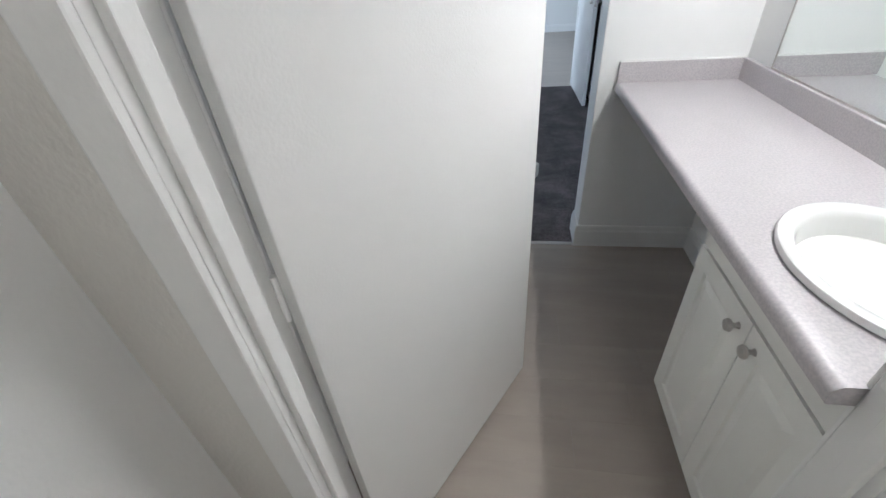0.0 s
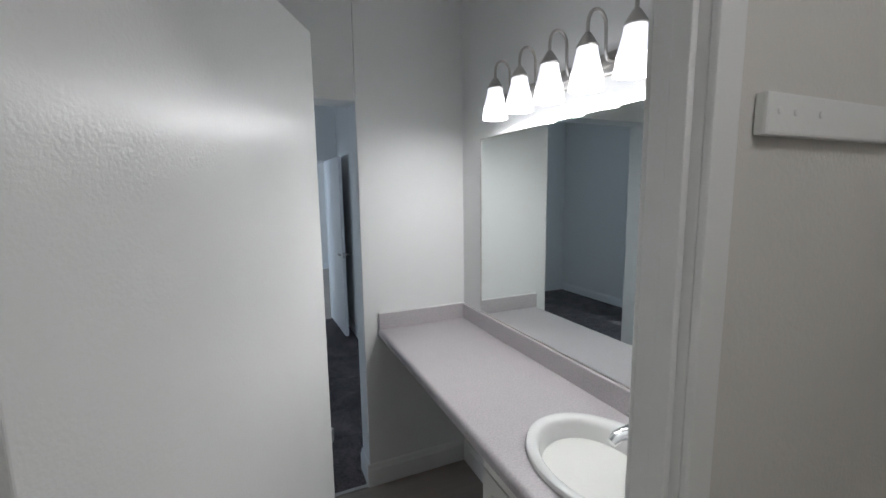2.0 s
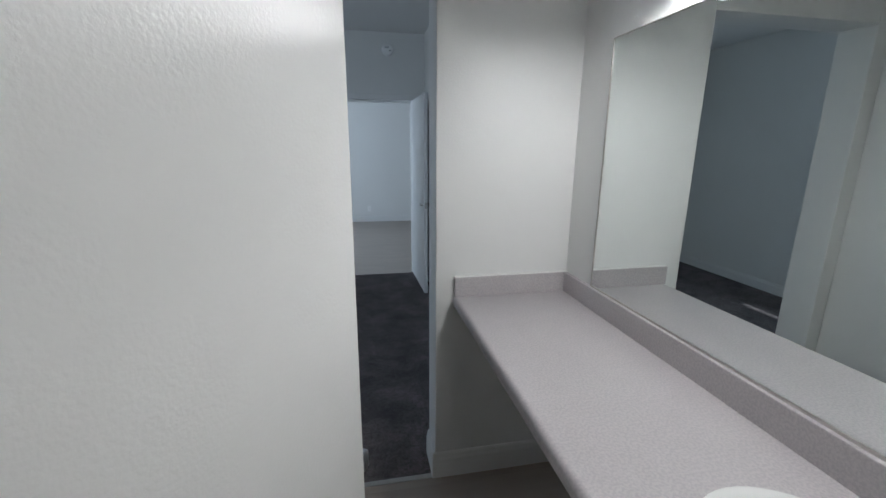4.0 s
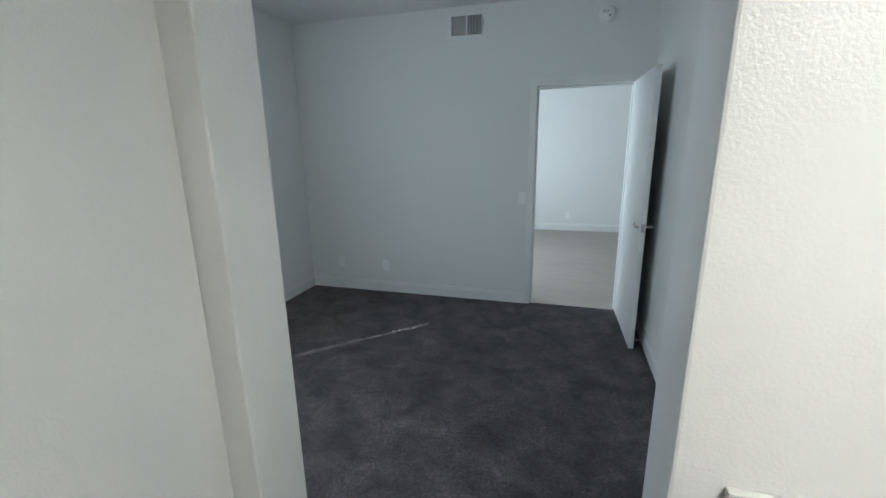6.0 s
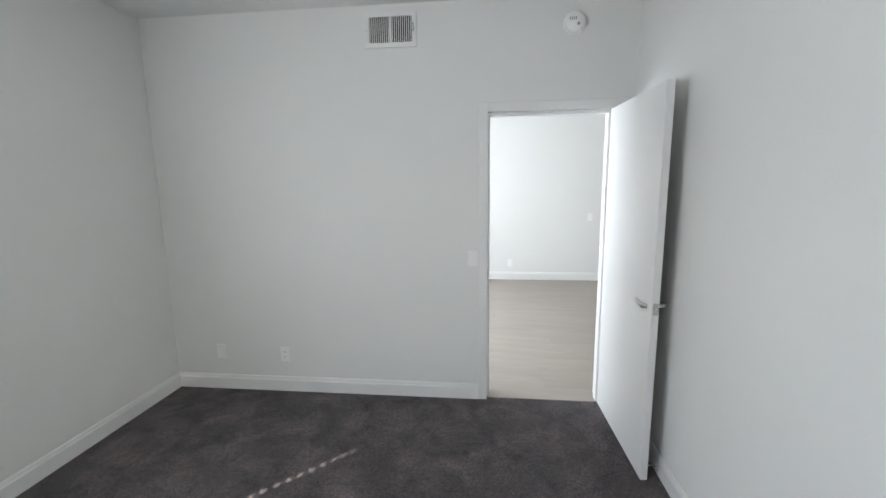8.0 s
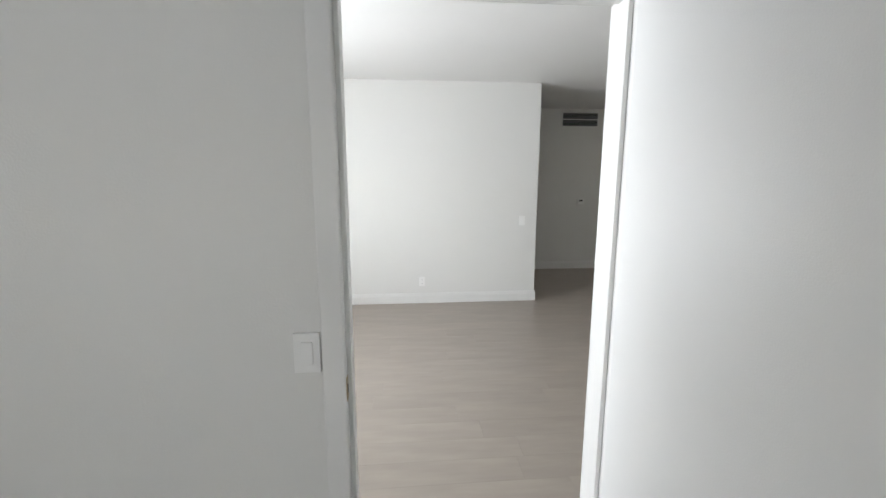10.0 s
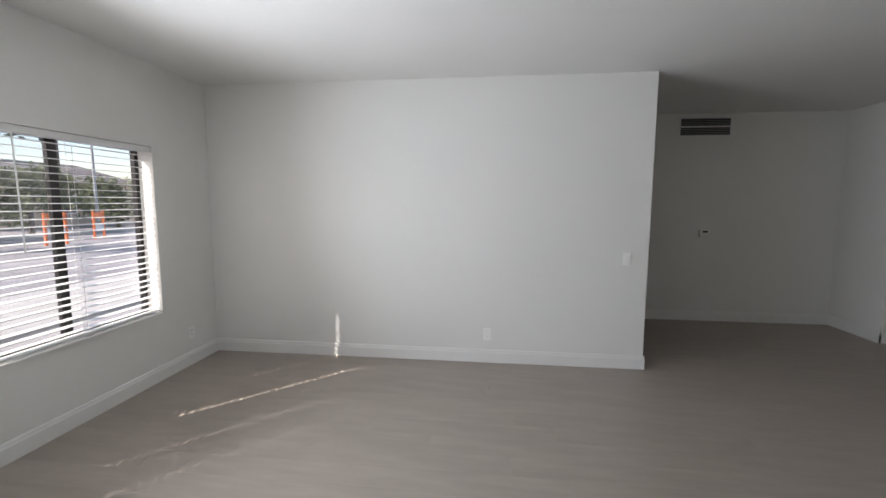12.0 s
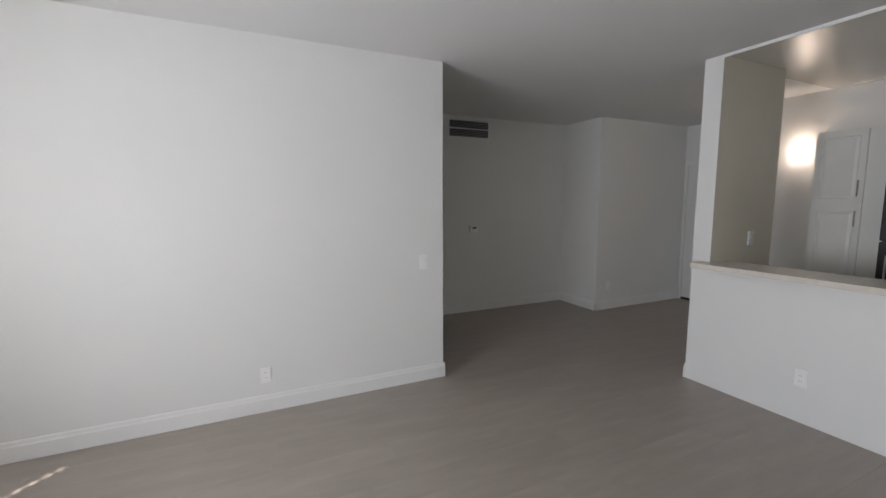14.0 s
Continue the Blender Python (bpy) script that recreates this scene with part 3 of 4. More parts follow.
# vanity light bar with five shades
lightbar = thing("vanity_light", "brushed nickel vanity light bar with five lit frosted glass shades", "wall lamp")
part("back_plate", boxes(((VX1 - 0.022, -4.72, 1.985), (VX1 - 0.001, -3.74, 2.055)), bevel=0.006), NICKEL, lightbar)
part("rail_trim", boxes(((VX1 - 0.03, -4.70, 2.008), (VX1 - 0.022, -3.76, 2.032)), bevel=0.003), NICKEL, lightbar)
LX = 0.045
for k in range(5):
    y = -3.866 - 0.1775 * k
    arc = [(VX1 - 0.03, y, 2.02), (VX1 - 0.05, y, 2.022), (VX1 - 0.058, y, 2.04), (VX1 - 0.06, y, 2.10)]
    r = (VX1 - 0.06 - LX) / 2
    arc += [(LX + r + r * math.cos(a), y, 2.115 + 0.045 * math.sin(a)) for a in [math.pi * j / 8 for j in range(9)]]
    arc += [(LX, y, 2.085)]
    arm = part("arm", tube(bmesh.new(), arc, 0.0055), NICKEL, lightbar, smooth=True)
    part("cap", lathe(bmesh.new(), [(0.006, 0.04), (0.012, 0.034), (0.022, 0.018), (0.033, 0.0), (0.031, -0.004)], (LX, y, 2.05), seg=24), NICKEL, lightbar, smooth=True)
    sh = part("shade", lathe(bmesh.new(), [(0.046, -0.072), (0.0525, -0.118), (0.0525, -0.122), (0.049, -0.122), (0.043, -0.072), (0.0445, -0.072)], (LX, y, 2.046), seg=28), SHADE, lightbar, "lit frosted glass shade", smooth=True)
    part("shade_neck", lathe(bmesh.new(), [(0.030, 0.0), (0.033, -0.02), (0.046, -0.072), (0.043, -0.072), (0.030, -0.02)], (LX, y, 2.046), seg=28), SHADETOP, sh, smooth=True)
    la = bpy.data.lights.new("bulb", "POINT")
    la.energy, la.color, la.shadow_soft_size = 3.4, (1.0, 0.90, 0.78), 0.02
    new("bulb_light", la).location = (LX, y, 1.937)

hookb = thing("hook_board", "white painted board screwed to the bath wall", "hook rail", m=pose(0.075, -5.015, 1.735))
part("board", boxes(((-0.262, -0.02, -0.032), (0.30, -0.001, 0.032)), bevel=0.005), TRIM, hookb)
for sx in (-0.232, -0.19, -0.12, 0.1):
    part("filled_screw", lathe(bmesh.new(), [(0.006, 0), (0.005, -0.002), (0, -0.003)], (sx, -0.02, 0.004), "y", 12), TRIM, hookb)


# ---- plates, vents, detectors: each built against a wall facing -y, then turned ----
def outlet(label, m, group="wall outlets"):
    t = thing("wall_outlet", label, "outlet", group, m)
    part("plate", boxes(((-0.035, -0.009, -0.0575), (0.035, -0.0005, 0.0575)), bevel=0.0025), PLATE, t)
    for s in (-1, 1):
        rc = part("receptacle", lathe(bmesh.new(), [(0.0165, -0.0085), (0.0165, -0.0115), (0.0, -0.0116)], (0, 0, s * 0.0195), "y", 18), PLATE, t)
        part("slots", boxes(((-0.0075, -0.0125, s * 0.0195 - 0.002), (-0.0055, -0.0114, s * 0.0195 + 0.006)), ((0.0055, -0.0125, s * 0.0195 - 0.002), (0.0075, -0.0114, s * 0.0195 + 0.006))), DARK, rc)
    return t


def blank(label, m):
    t = thing("wall_plate", label, "wall plate", m=m)
    part("plate", boxes(((-0.035, -0.009, -0.0575), (0.035, -0.0005, 0.0575)), bevel=0.0025), PLATE, t)
    part("jack", boxes(((-0.008, -0.009, -0.008), (0.008, -0.006, 0.008)), bevel=0.001), PLATE, t)
    return t


def switch(label, m):
    t = thing("light_switch", label, "switch", "light switches", m)
    part("plate", boxes(((-0.036, -0.009, -0.058), (0.036, -0.0005, 0.058)), bevel=0.0025), PLATE, t)
    part("rocker", boxes(((-0.0165, -0.014, -0.033), (0.0165, -0.0085, 0.033)), bevel=0.002), PLATE, t, "white rocker")
    return t


outlet("white wall outlet above the bedroom baseboard", pose(-2.414, 0, 0.295))
blank("white cable plate above the bedroom baseboard", pose(-2.935, 0, 0.303))
outlet("white wall outlet on the bedroom side wall", pose(BX0, -1.64, 0.292, 0, 0, 90))
outlet("white wall outlet beside the open bedroom door", pose(BX1, -1.62, 0.42, 0, 0, -90))
switch("white rocker light switch beside the bedroom door", pose(-0.985, 0, 1.052))
outlet("white wall outlet on the living room wall", pose(-0.521, YN, 0.272))
switch("white rocker light switch near the wall corner", pose(0.705, YN, 1.01))
outlet("white wall outlet under the window", pose(LX0, 3.47, 0.30, 0, 0, 90))
outlet("white wall outlet under the bar top", pose(2.751, 2.105, 0.309, 0, 0, -90))
outlet("white wall outlet above the kitchen counter", pose(3.28, 2.775, 1.19))
outlet("white wall outlet on the projecting hall wall", pose(3.95, 4.90, 0.33))


def vent(name, label, w, h, m, vertical, banks, flange=0.03, pitch=0.013):
    """A wall register with thin slats in two banks."""
    t = thing(name, label, "vent", m=m)
    part("backing", boxes(((-w / 2 + 0.002, -0.004, -h / 2 + 0.002), (w / 2 - 0.002, -0.001, h / 2 - 0.002))), DARK, t, "dark duct opening")
    f = flange
    part("frame", boxes(((-w / 2 - f, -0.011, -h / 2 - f), (-w / 2, -0.001, h / 2 + f)), ((w / 2, -0.011, -h / 2 - f), (w / 2 + f, -0.001, h / 2 + f)),
                        ((-w / 2, -0.011, -h / 2 - f), (w / 2, -0.001, -h / 2)), ((-w / 2, -0.011, h / 2), (w / 2, -0.001, h / 2 + f)),
                        *([((-0.007, -0.011, -h / 2), (0.007, -0.004, h / 2))] if vertical else [((-w / 2, -0.012, -0.007), (w / 2, -0.004, 0.007))])), TRIM, t)
    if vertical:
        n = int(w / pitch)
        for k in range(n):
            x = -w / 2 + (k + 0.5) * w / n
            if abs(x) < 0.01:
                continue
            bm = boxes(((-0.0012, -0.005, -h / 2), (0.0012, 0.005, h / 2)))
            bmesh.ops.rotate(bm, cent=(0, 0, 0), matrix=Matrix.Rotation(radians(35 if x > 0 else -35), 3, "Z"), verts=bm.verts)
            bmesh.ops.translate(bm, vec=(x, -0.0095, 0), verts=bm.verts)
            part("slat", bm, TRIM, t)
    else:
        n = int(h / pitch)
        for k in range(n):
            z = -h / 2 + (k + 0.5) * h / n
            if abs(z) < 0.01:
                continue
            bm = boxes(((-w / 2, -0.005, -0.001), (w / 2, 0.005, 0.001)))
            bmesh.ops.rotate(bm, cent=(0, 0, 0), matrix=Matrix.Rotation(radians(-40), 3, "X"), verts=bm.verts)
            bmesh.ops.translate(bm, vec=(0, -0.0095, z), verts=bm.verts)
            part("slat", bm, SHADOWMETAL, t)
    return t


v = vent("air_vent", "white wall air register with two banks of upright slats", 0.285, 0.16, pose(-1.522, 0, 2.567), True, 2)
part("damper_lever", boxes(((0.15, -0.022, -0.02), (0.154, -0.011, 0.035))), SHADOWMETAL, v)
for s in (-1, 1):
    part("screw", lathe(bmesh.new(), [(0.004, -0.011), (0.003, -0.013), (0, -0.0135)], (s * 0.160, 0, 0), "y", 10), NICKEL, v)
vent("return_vent", "white framed return air grille with dark louvres on the wall", 0.58, 0.205, pose(2.112, 5.61, 2.447), False, 2, 0.022, 0.02)
cv = vent("ceiling_vent", "white square ceiling air register", 0.26, 0.26, pose(1.48, 2.62, HL, -90, 0, 0), False, 2, 0.03)

sd = thing("smoke_detector", "white round smoke detector high on the bedroom wall", "smoke detector", m=pose(-0.351, 0, 2.549))
part("base", lathe(bmesh.new(), [(0.068, -0.001), (0.068, -0.014), (0.062, -0.018)], axis="y"), PLATE, sd, smooth=True)
part("cover", lathe(bmesh.new(), [(0.060, -0.018), (0.058, -0.036), (0.050, -0.043), (0.0, -0.045)], axis="y"), PLATE, sd, smooth=True)
part("test_button", lathe(bmesh.new(), [(0.009, -0.044), (0.009, -0.048), (0, -0.048)], (0.02, 0, -0.015), "y", 14), SHADOWMETAL, sd, "grey test button", smooth=True)
part("sounder_slots", boxes(*[((-0.035 + 0.012 * k, -0.0465, 0.008), (-0.029 + 0.012 * k, -0.044, 0.026)) for k in range(4)]), SHADOWMETAL, sd)

th = thing("thermostat", "small white wall thermostat with a dark display", "thermostat", m=pose(2.185, 5.61, 1.134))
part("body", boxes(((-0.06, -0.026, -0.045), (0.06, -0.0005, 0.045)), bevel=0.006), PLATE, th)
part("display", boxes(((-0.025, -0.0275, 0.006), (0.035, -0.0255, 0.028))), DARK, th, "dark display")

# ---- entry door at the end of the hall ----
ed = thing("door_entry", "white painted entry door, closed, with a dark sweep", "door", m=pose(5.45, 4.41, 0))
part("leaf", boxes(((0.02, -0.44, 0.03), (0.06, 0.44, DH)), bevel=0.003), DOOR, ed)
part("sweep", boxes(((0.012, -0.44, 0.0), (0.06, 0.44, 0.03))), BLACK, ed, "black door sweep")
part("knob", lathe(bmesh.new(), [(0.028, 0.02), (0.012, 0.0), (0.012, -0.025), (0.026, -0.035), (0.024, -0.055), (0, -0.06)], (0, -0.37, 0.95), "x", 20), NICKEL, ed, smooth=True)
structure("trim_entry_door", boxes(((5.436, 4.85, 0), (5.52, 4.88, DH + 0.06)), ((5.436, 3.94, 0), (5.52, 3.97, DH + 0.06)), ((5.436, 3.97, DH), (5.52, 4.85, DH + 0.06)), bevel=0.003), TRIM, "white entry door frame", "trim")

# ---- bar and kitchen ----
bar = thing("bar_top", "cream stone bar top on the half wall", "counter")
part("slab", boxes(((2.60, 0.16, 0.977), (2.98, 2.771, 1.017)), ((2.60, 2.771, 0.977), (2.748, 2.84, 1.017)), bevel=0.004), mat("cream_quartz", (0.70, 0.65, 0.57), 0.25, vary=0.05, scale=30), bar)
part("corbel_strip", boxes(((2.735, 0.2, 0.94), (2.756, 2.771, 0.9765)), bevel=0.004), TRIM, bar)

pantry = thing("pantry_cabinet", "tall cream pantry cabinet with upper and lower doors", "cabinet")
part("body", boxes(((4.50, 2.30, 0.0), (4.748, 2.90, 2.16)), bevel=0.002), CABP, pantry)
for z0, z1, hz in ((0.1, 1.46, 1.34), (1.475, 2.15, 1.62)):
    d = panel_door("door", 2.51, 2.885, z0, z1, pantry, x=4.50, rail=0.05)
    part("handle", tube(bmesh.new(), [(4.46, 2.545, hz - 0.07), (4.455, 2.545, hz - 0.06), (4.455, 2.545, hz + 0.06), (4.46, 2.545, hz + 0.07)], 0.006), SHADOWMETAL, d, "grey bar handle", smooth=True)
fridge = thing("refrigerator", "dark steel refrigerator beside the pantry", "refrigerator", m=pose(4.36, 1.86, 0))
part("body", boxes(((0.05, -0.38, 0.02), (0.385, 0.47, 1.72)), bevel=0.01), STEEL, fridge)
for z0, z1 in ((0.05, 1.15), (1.16, 1.72)):
    d = part("door", boxes(((0.0, -0.38, z0), (0.048, 0.47, z1)), bevel=0.01), STEEL, fridge)
    part("handle", tube(bmesh.new(), [(-0.002, 0.40, z0 + 0.2), (-0.035, 0.40, z0 + 0.22), (-0.035, 0.40, z1 - 0.12), (-0.002, 0.40, z1 - 0.1)], 0.01), CHROME, d, smooth=True)
sc = thing("wall_sconce", "small lit half-round wall sconce in the kitchen", "wall lamp", m=pose(4.75, 3.134, 1.97))
part("back_plate", lathe(bmesh.new(), [(0.05, -0.001), (0.05, -0.012), (0.03, -0.016)], axis="x"), NICKEL, sc, smooth=True)
part("glass_cup", lathe(bmesh.new(), [(0.012, -0.06), (0.05, -0.03), (0.07, 0.0), (0.08, 0.03), (0.076, 0.03), (0.045, -0.025), (0.0, -0.05)], (-0.085, 0, 0), seg=24), BULB, sc, "lit frosted glass cup", smooth=True)
la = bpy.data.lights.new("sconce_bulb", "POINT")
la.energy, la.color, la.shadow_soft_size = 0.5, (1.0, 0.88, 0.74), 0.05
new("sconce_light", la).location = (4.66, 3.134, 2.08)
bl = thing("bath_ceiling_light", "round lit opal glass ceiling lamp in the bath", "ceiling lamp", m=pose(-0.3, -5.9, HV))
part("base", lathe(bmesh.new(), [(0.13, -0.001), (0.13, -0.02)]), NICKEL, bl, smooth=True)
part("diffuser", lathe(bmesh.new(), [(0.15, -0.02), (0.15, -0.035), (0.12, -0.07), (0, -0.085)]), mat("opal_glass", (0.9, 0.88, 0.84), 0.4, emit=((1.0, 0.90, 0.78), 19.0)), bl, smooth=True)


# ---- windows and blinds ----
def slat_mesh(length, holes, depth=0.05):
    """A thin slat along y from 0 to length with a cord slot at each of the (place, half width) pairs, tilted a little."""
    bm = bmesh.new()
    cuts = [0.0]
    for h, g in sorted(holes):
        box(bm, (-depth / 2, cuts[-1], -0.0015), (depth / 2, h - 0.02, 0.0015))
        box(bm, (-depth / 2, h - 0.02, -0.0015), (-g, h + 0.02, 0.0015))
        box(bm, (g, h - 0.02, -0.0015), (depth / 2, h + 0.02, 0.0015))
        cuts.append(h + 0.02)
    box(bm, (-depth / 2, cuts[-1], -0.0015), (depth / 2, length, 0.0015))
    bmesh.ops.rotate(bm, cent=(0, 0, 0), matrix=Matrix.Rotation(radians(2), 3, "Y"), verts=bm.verts)
    return mesh_of("slat", bm, SLAT)


def window(number, x, y0, y1, z0, z1, mullions, holes, gap):
    w = tagged(new("window_%d" % number), "wide sliding window with dark bronze frame", "window", kind="structure")
    xf = x - 0.13
    fr = 0.035
    part("window_frame", boxes(((xf - 0.04, y0, z0), (xf, y0 + fr, z1)), ((xf - 0.04, y1 - fr, z0), (xf, y1, z1)), ((xf - 0.04, y0 + fr, z0), (xf, y1 - fr, z0 + fr)), ((xf - 0.04, y0 + fr, z1 - fr), (xf, y1 - fr, z1)), bevel=0.002), BRONZE, w)
    ys = [y0 + fr] + list(mullions) + [y1 - fr]
    for k, yy in enumerate(mullions):
        part("mullion", boxes(((xf - 0.038, yy - 0.03, z0 + fr), (xf - 0.003, yy + 0.03, z1 - fr)), bevel=0.003), BRONZE, w)
    for a, b in zip(ys, ys[1:]):
        g = part("pane", boxes(((xf - 0.022, a, z0 + fr), (xf - 0.018, b, z1 - fr))), GLASS, w)
        g.visible_shadow = False
    part("window_sill", boxes(((xf, y0 + 0.001, z0 + 0.001), (x + 0.02, y1 - 0.001, z0 + 0.018)), bevel=0.004), TRIM, w)
    bl = thing("window_blind", "white horizontal slat blind, lowered with slats open", "blind", "window blinds", m=pose(x - 0.045, y0 + 0.012, 0))
    L = y1 - y0 - 0.024
    part("head_rail", boxes(((-0.03, 0, z1 - 0.045), (0.035, L, z1 - 0.003)), bevel=0.003), SLAT, bl)
    hs = [h - y0 - 0.012 for h, g in holes]
    me = slat_mesh(L, [(h - y0 - 0.012, g) for h, g in holes])
    z = z1 - 0.075
    n = 0
    while z > z0 + gap + 0.03:
        s = new("slat", me)
        s.parent = bl
        s.location = (0, 0.0, z + 0.0012 * math.sin(n * 2.3))
        s.rotation_euler = (radians(0.06 * math.sin(n * 1.7)), radians(1.2 * math.sin(n * 1.1)), 0)
        z -= 0.048
        n += 1
    part("bottom_rail", boxes(((-0.026, 0, z + 0.008), (0.026, L, z + 0.024)), bevel=0.004), SLAT, bl)
    for h in hs:
        part("ladder_cord", tube(tube(bmesh.new(), [(0.024, h - 0.004, z), (0.024, h - 0.004, z1 - 0.04)], 0.0012, 6), [(-0.024, h - 0.004, z), (-0.024, h - 0.004, z1 - 0.04)], 0.0012, 6), CORD, bl)
    part("tilt_wand", tube(bmesh.new(), [(0.04, L * 0.61, z1 - 0.05), (0.045, L * 0.612, z1 - 0.75)], 0.0045, 8), SLAT, bl)
    return w


window(1, LX0, WY0, WY1, WZ0, WZ1, (2.49, 1.14), ((0.92, 0.006), (1.365, 0.006), (1.95, 0.018), (2.525, 0.009)), 0.02)
window(2, BX0, BWY0, BWY1, WZ0, WZ1, (-3.1,), ((-3.8, 0.004), (-3.1, 0.003), (-2.36, 0.012)), 0.15)


# ---- outside ----
ASPH = mat("asphalt", (0.26, 0.25, 0.26), 0.85, vary=0.2, scale=0.6, bump=0.3, bump_scale=60)
CONC = mat("pale_concrete", (0.42, 0.41, 0.39), 0.8, vary=0.12, scale=0.8)
STUCCO = mat("stucco", (0.50, 0.40, 0.32), 0.9, vary=0.1, scale=1)
ROOF = mat("shingle_roof", (0.16, 0.14, 0.135), 0.9, vary=0.25, scale=3)
BARK = mat("bark", (0.12, 0.10, 0.085), 0.9, vary=0.3, scale=8)
LEAF = mat("leaf_green", (0.11, 0.13, 0.07), 0.7, vary=0.5, scale=1.5)
LEAF2 = mat("leaf_bright", (0.22, 0.28, 0.06), 0.7, vary=0.3, scale=2)
PINE = mat("pine_needles", (0.07, 0.09, 0.065), 0.8, vary=0.4, scale=2)
ORANGE = mat("orange_plastic", (0.75, 0.17, 0.04), 0.5)
CARB = mat("car_paint_blue", (0.10, 0.15, 0.24), 0.25, 0.3)
CARW = mat("car_paint_white", (0.75, 0.75, 0.74), 0.25)
CARG = mat("car_glass", (0.02, 0.025, 0.03), 0.08)
for m in (LEAF, LEAF2, PINE):
    nt = m.node_tree
    tl, ad = nt.nodes.new("ShaderNodeBsdfTranslucent"), nt.nodes.new("ShaderNodeMixShader")
    ad.inputs[0].default_value = 0.55
    nt.links.new(nt.nodes["Principled BSDF"].inputs["Base Color"].links[0].from_socket, tl.inputs[0])
    nt.links.new(nt.nodes["Principled BSDF"].outputs[0], ad.inputs[1])
    nt.links.new(tl.outputs[0], ad.inputs[2])
    nt.links.new(ad.outputs[0], nt.nodes["Material Output"].inputs[0])
GZ = -0.30
structure("ground", boxes(((-1500, -1500, GZ - 0.5), (1500, 1500, GZ))), ASPH, "grey asphalt street and lot", "ground")
structure("pavement", boxes(((-9.0, -60, GZ), (-6.6, 60, GZ + 0.12)), bevel=0.02), CONC, "pale concrete pavement with a kerb", "pavement")
structure("kerb_far", boxes(((-24.4, -60, GZ), (-22.6, 60, GZ + 0.13)), bevel=0.02), CONC, "pale concrete kerb across the street", "pavement")


def tree(label, x, y, h, spread, leaf, seed, trunk_r=0.16, low=0.35, count=900, size=0.28, clumps=16, name="tree"):
    rnd = random.Random(seed)
    t = thing(name, label, "tree", "street trees", pose(x, y, GZ))
    bm = tube(bmesh.new(), [(0, 0, 0), (0.06 * h * 0.3, 0, h * 0.3), (0.0, 0.1, h * 0.6), (0.1, 0, h * 0.92)], [trunk_r * 1.25, trunk_r, trunk_r * 0.7, trunk_r * 0.2], 9)
    ends = []
    for k in range(clumps):
        z = h * rnd.uniform(low, 0.98)
        a = rnd.uniform(0, 2 * math.pi)
        r = spread * rnd.uniform(0.45, 1.0) * math.sqrt(max(0.15, 1 - ((z / h - 0.62) / 0.5) ** 2))
        e = Vector((r * math.cos(a), r * math.sin(a), z))
        tube(bm, [(0, 0, z * 0.72), (e.x * 0.5, e.y * 0.5, z * 0.88), tuple(e)], [trunk_r * 0.4, trunk_r * 0.25, 0.02], 6)
        ends.append(e)
    part("trunk", bm, BARK, t, smooth=True)
    cb = bmesh.new()
    for k in range(count):
        e = rnd.choice(ends)
        p = e + Vector((rnd.gauss(0, 1), rnd.gauss(0, 1), rnd.gauss(0, 0.7))) * spread * 0.2
        u = Vector((rnd.gauss(0, 1), rnd.gauss(0, 1), rnd.gauss(0, 1))).normalized()
        w = u.orthogonal().normalized()
        q = size * rnd.uniform(0.5, 1.2)
        vs = [cb.verts.new(p + u * q * a + w * q * b) for a, b in ((-1, 0), (0, -0.45), (1, 0), (0, 0.45))]
        cb.faces.new(vs)
    part("crown", cb, leaf, t)
    return t


tree("tall dark pine with open layered branches across the street", -18.5, 12.0, 7.6, 2.7, PINE, 3, 0.16, 0.5, 1500, 0.2, 18)
tree("leafy green street tree", -24, 14.5, 3.2, 1.7, LEAF, 5, 0.12, 0.3, 1500, 0.24)
tree("leafy green street tree", -26, 20.5, 3.7, 2.0, LEAF, 6, 0.12, 0.25, 1500, 0.26)
tree("leafy green street tree", -27, 27.0, 3.6, 2.0, LEAF, 7, 0.12, 0.25, 1300, 0.26)
tree("bright green shrub by the kerb", -20, 10.4, 3.4, 1.5, LEAF2, 8, 0.07, 0.2, 900, 0.18)
tree("leafy green street tree", -24, 8.5, 2.7, 1.8, LEAF, 9, 0.1, 0.2, 1300, 0.24)
tree("leafy green street tree", -24, 3.5, 3.4, 2.0, LEAF, 10, 0.1, 0.2, 1200, 0.24)


def palm(x, y, h, seed):
    rnd = random.Random(seed)
    t = thing("palm_tree", "tall slender palm across the street", "tree", "palms", pose(x, y, GZ))
    part("trunk", tube(bmesh.new(), [(0, 0, 0), (0.05, 0, h * 0.5), (0, 0.05, h)], [0.24, 0.19, 0.17], 9), BARK, t, smooth=True)
    bm = bmesh.new()
    for k in range(26):
        a, up = rnd.uniform(0, 6.28), rnd.uniform(-0.4, 0.9)
        prev = None
        for j in range(7):
            s = j / 6
            c = Vector((math.cos(a) * 1.7 * s, math.sin(a) * 1.7 * s, h + 1.5 * up * s - 1.5 * s * s))
            o = Vector((-math.sin(a), math.cos(a), 0)) * 0.22 * (1 - s * 0.8)
            cur = (bm.verts.new(c + o), bm.verts.new(c - o + Vector((0, 0, -0.06))))
            if prev:
                bm.faces.new((prev[0], prev[1], cur[1], cur[0]))
            prev = cur
    part("fronds", bm, LEAF, t)
    return t


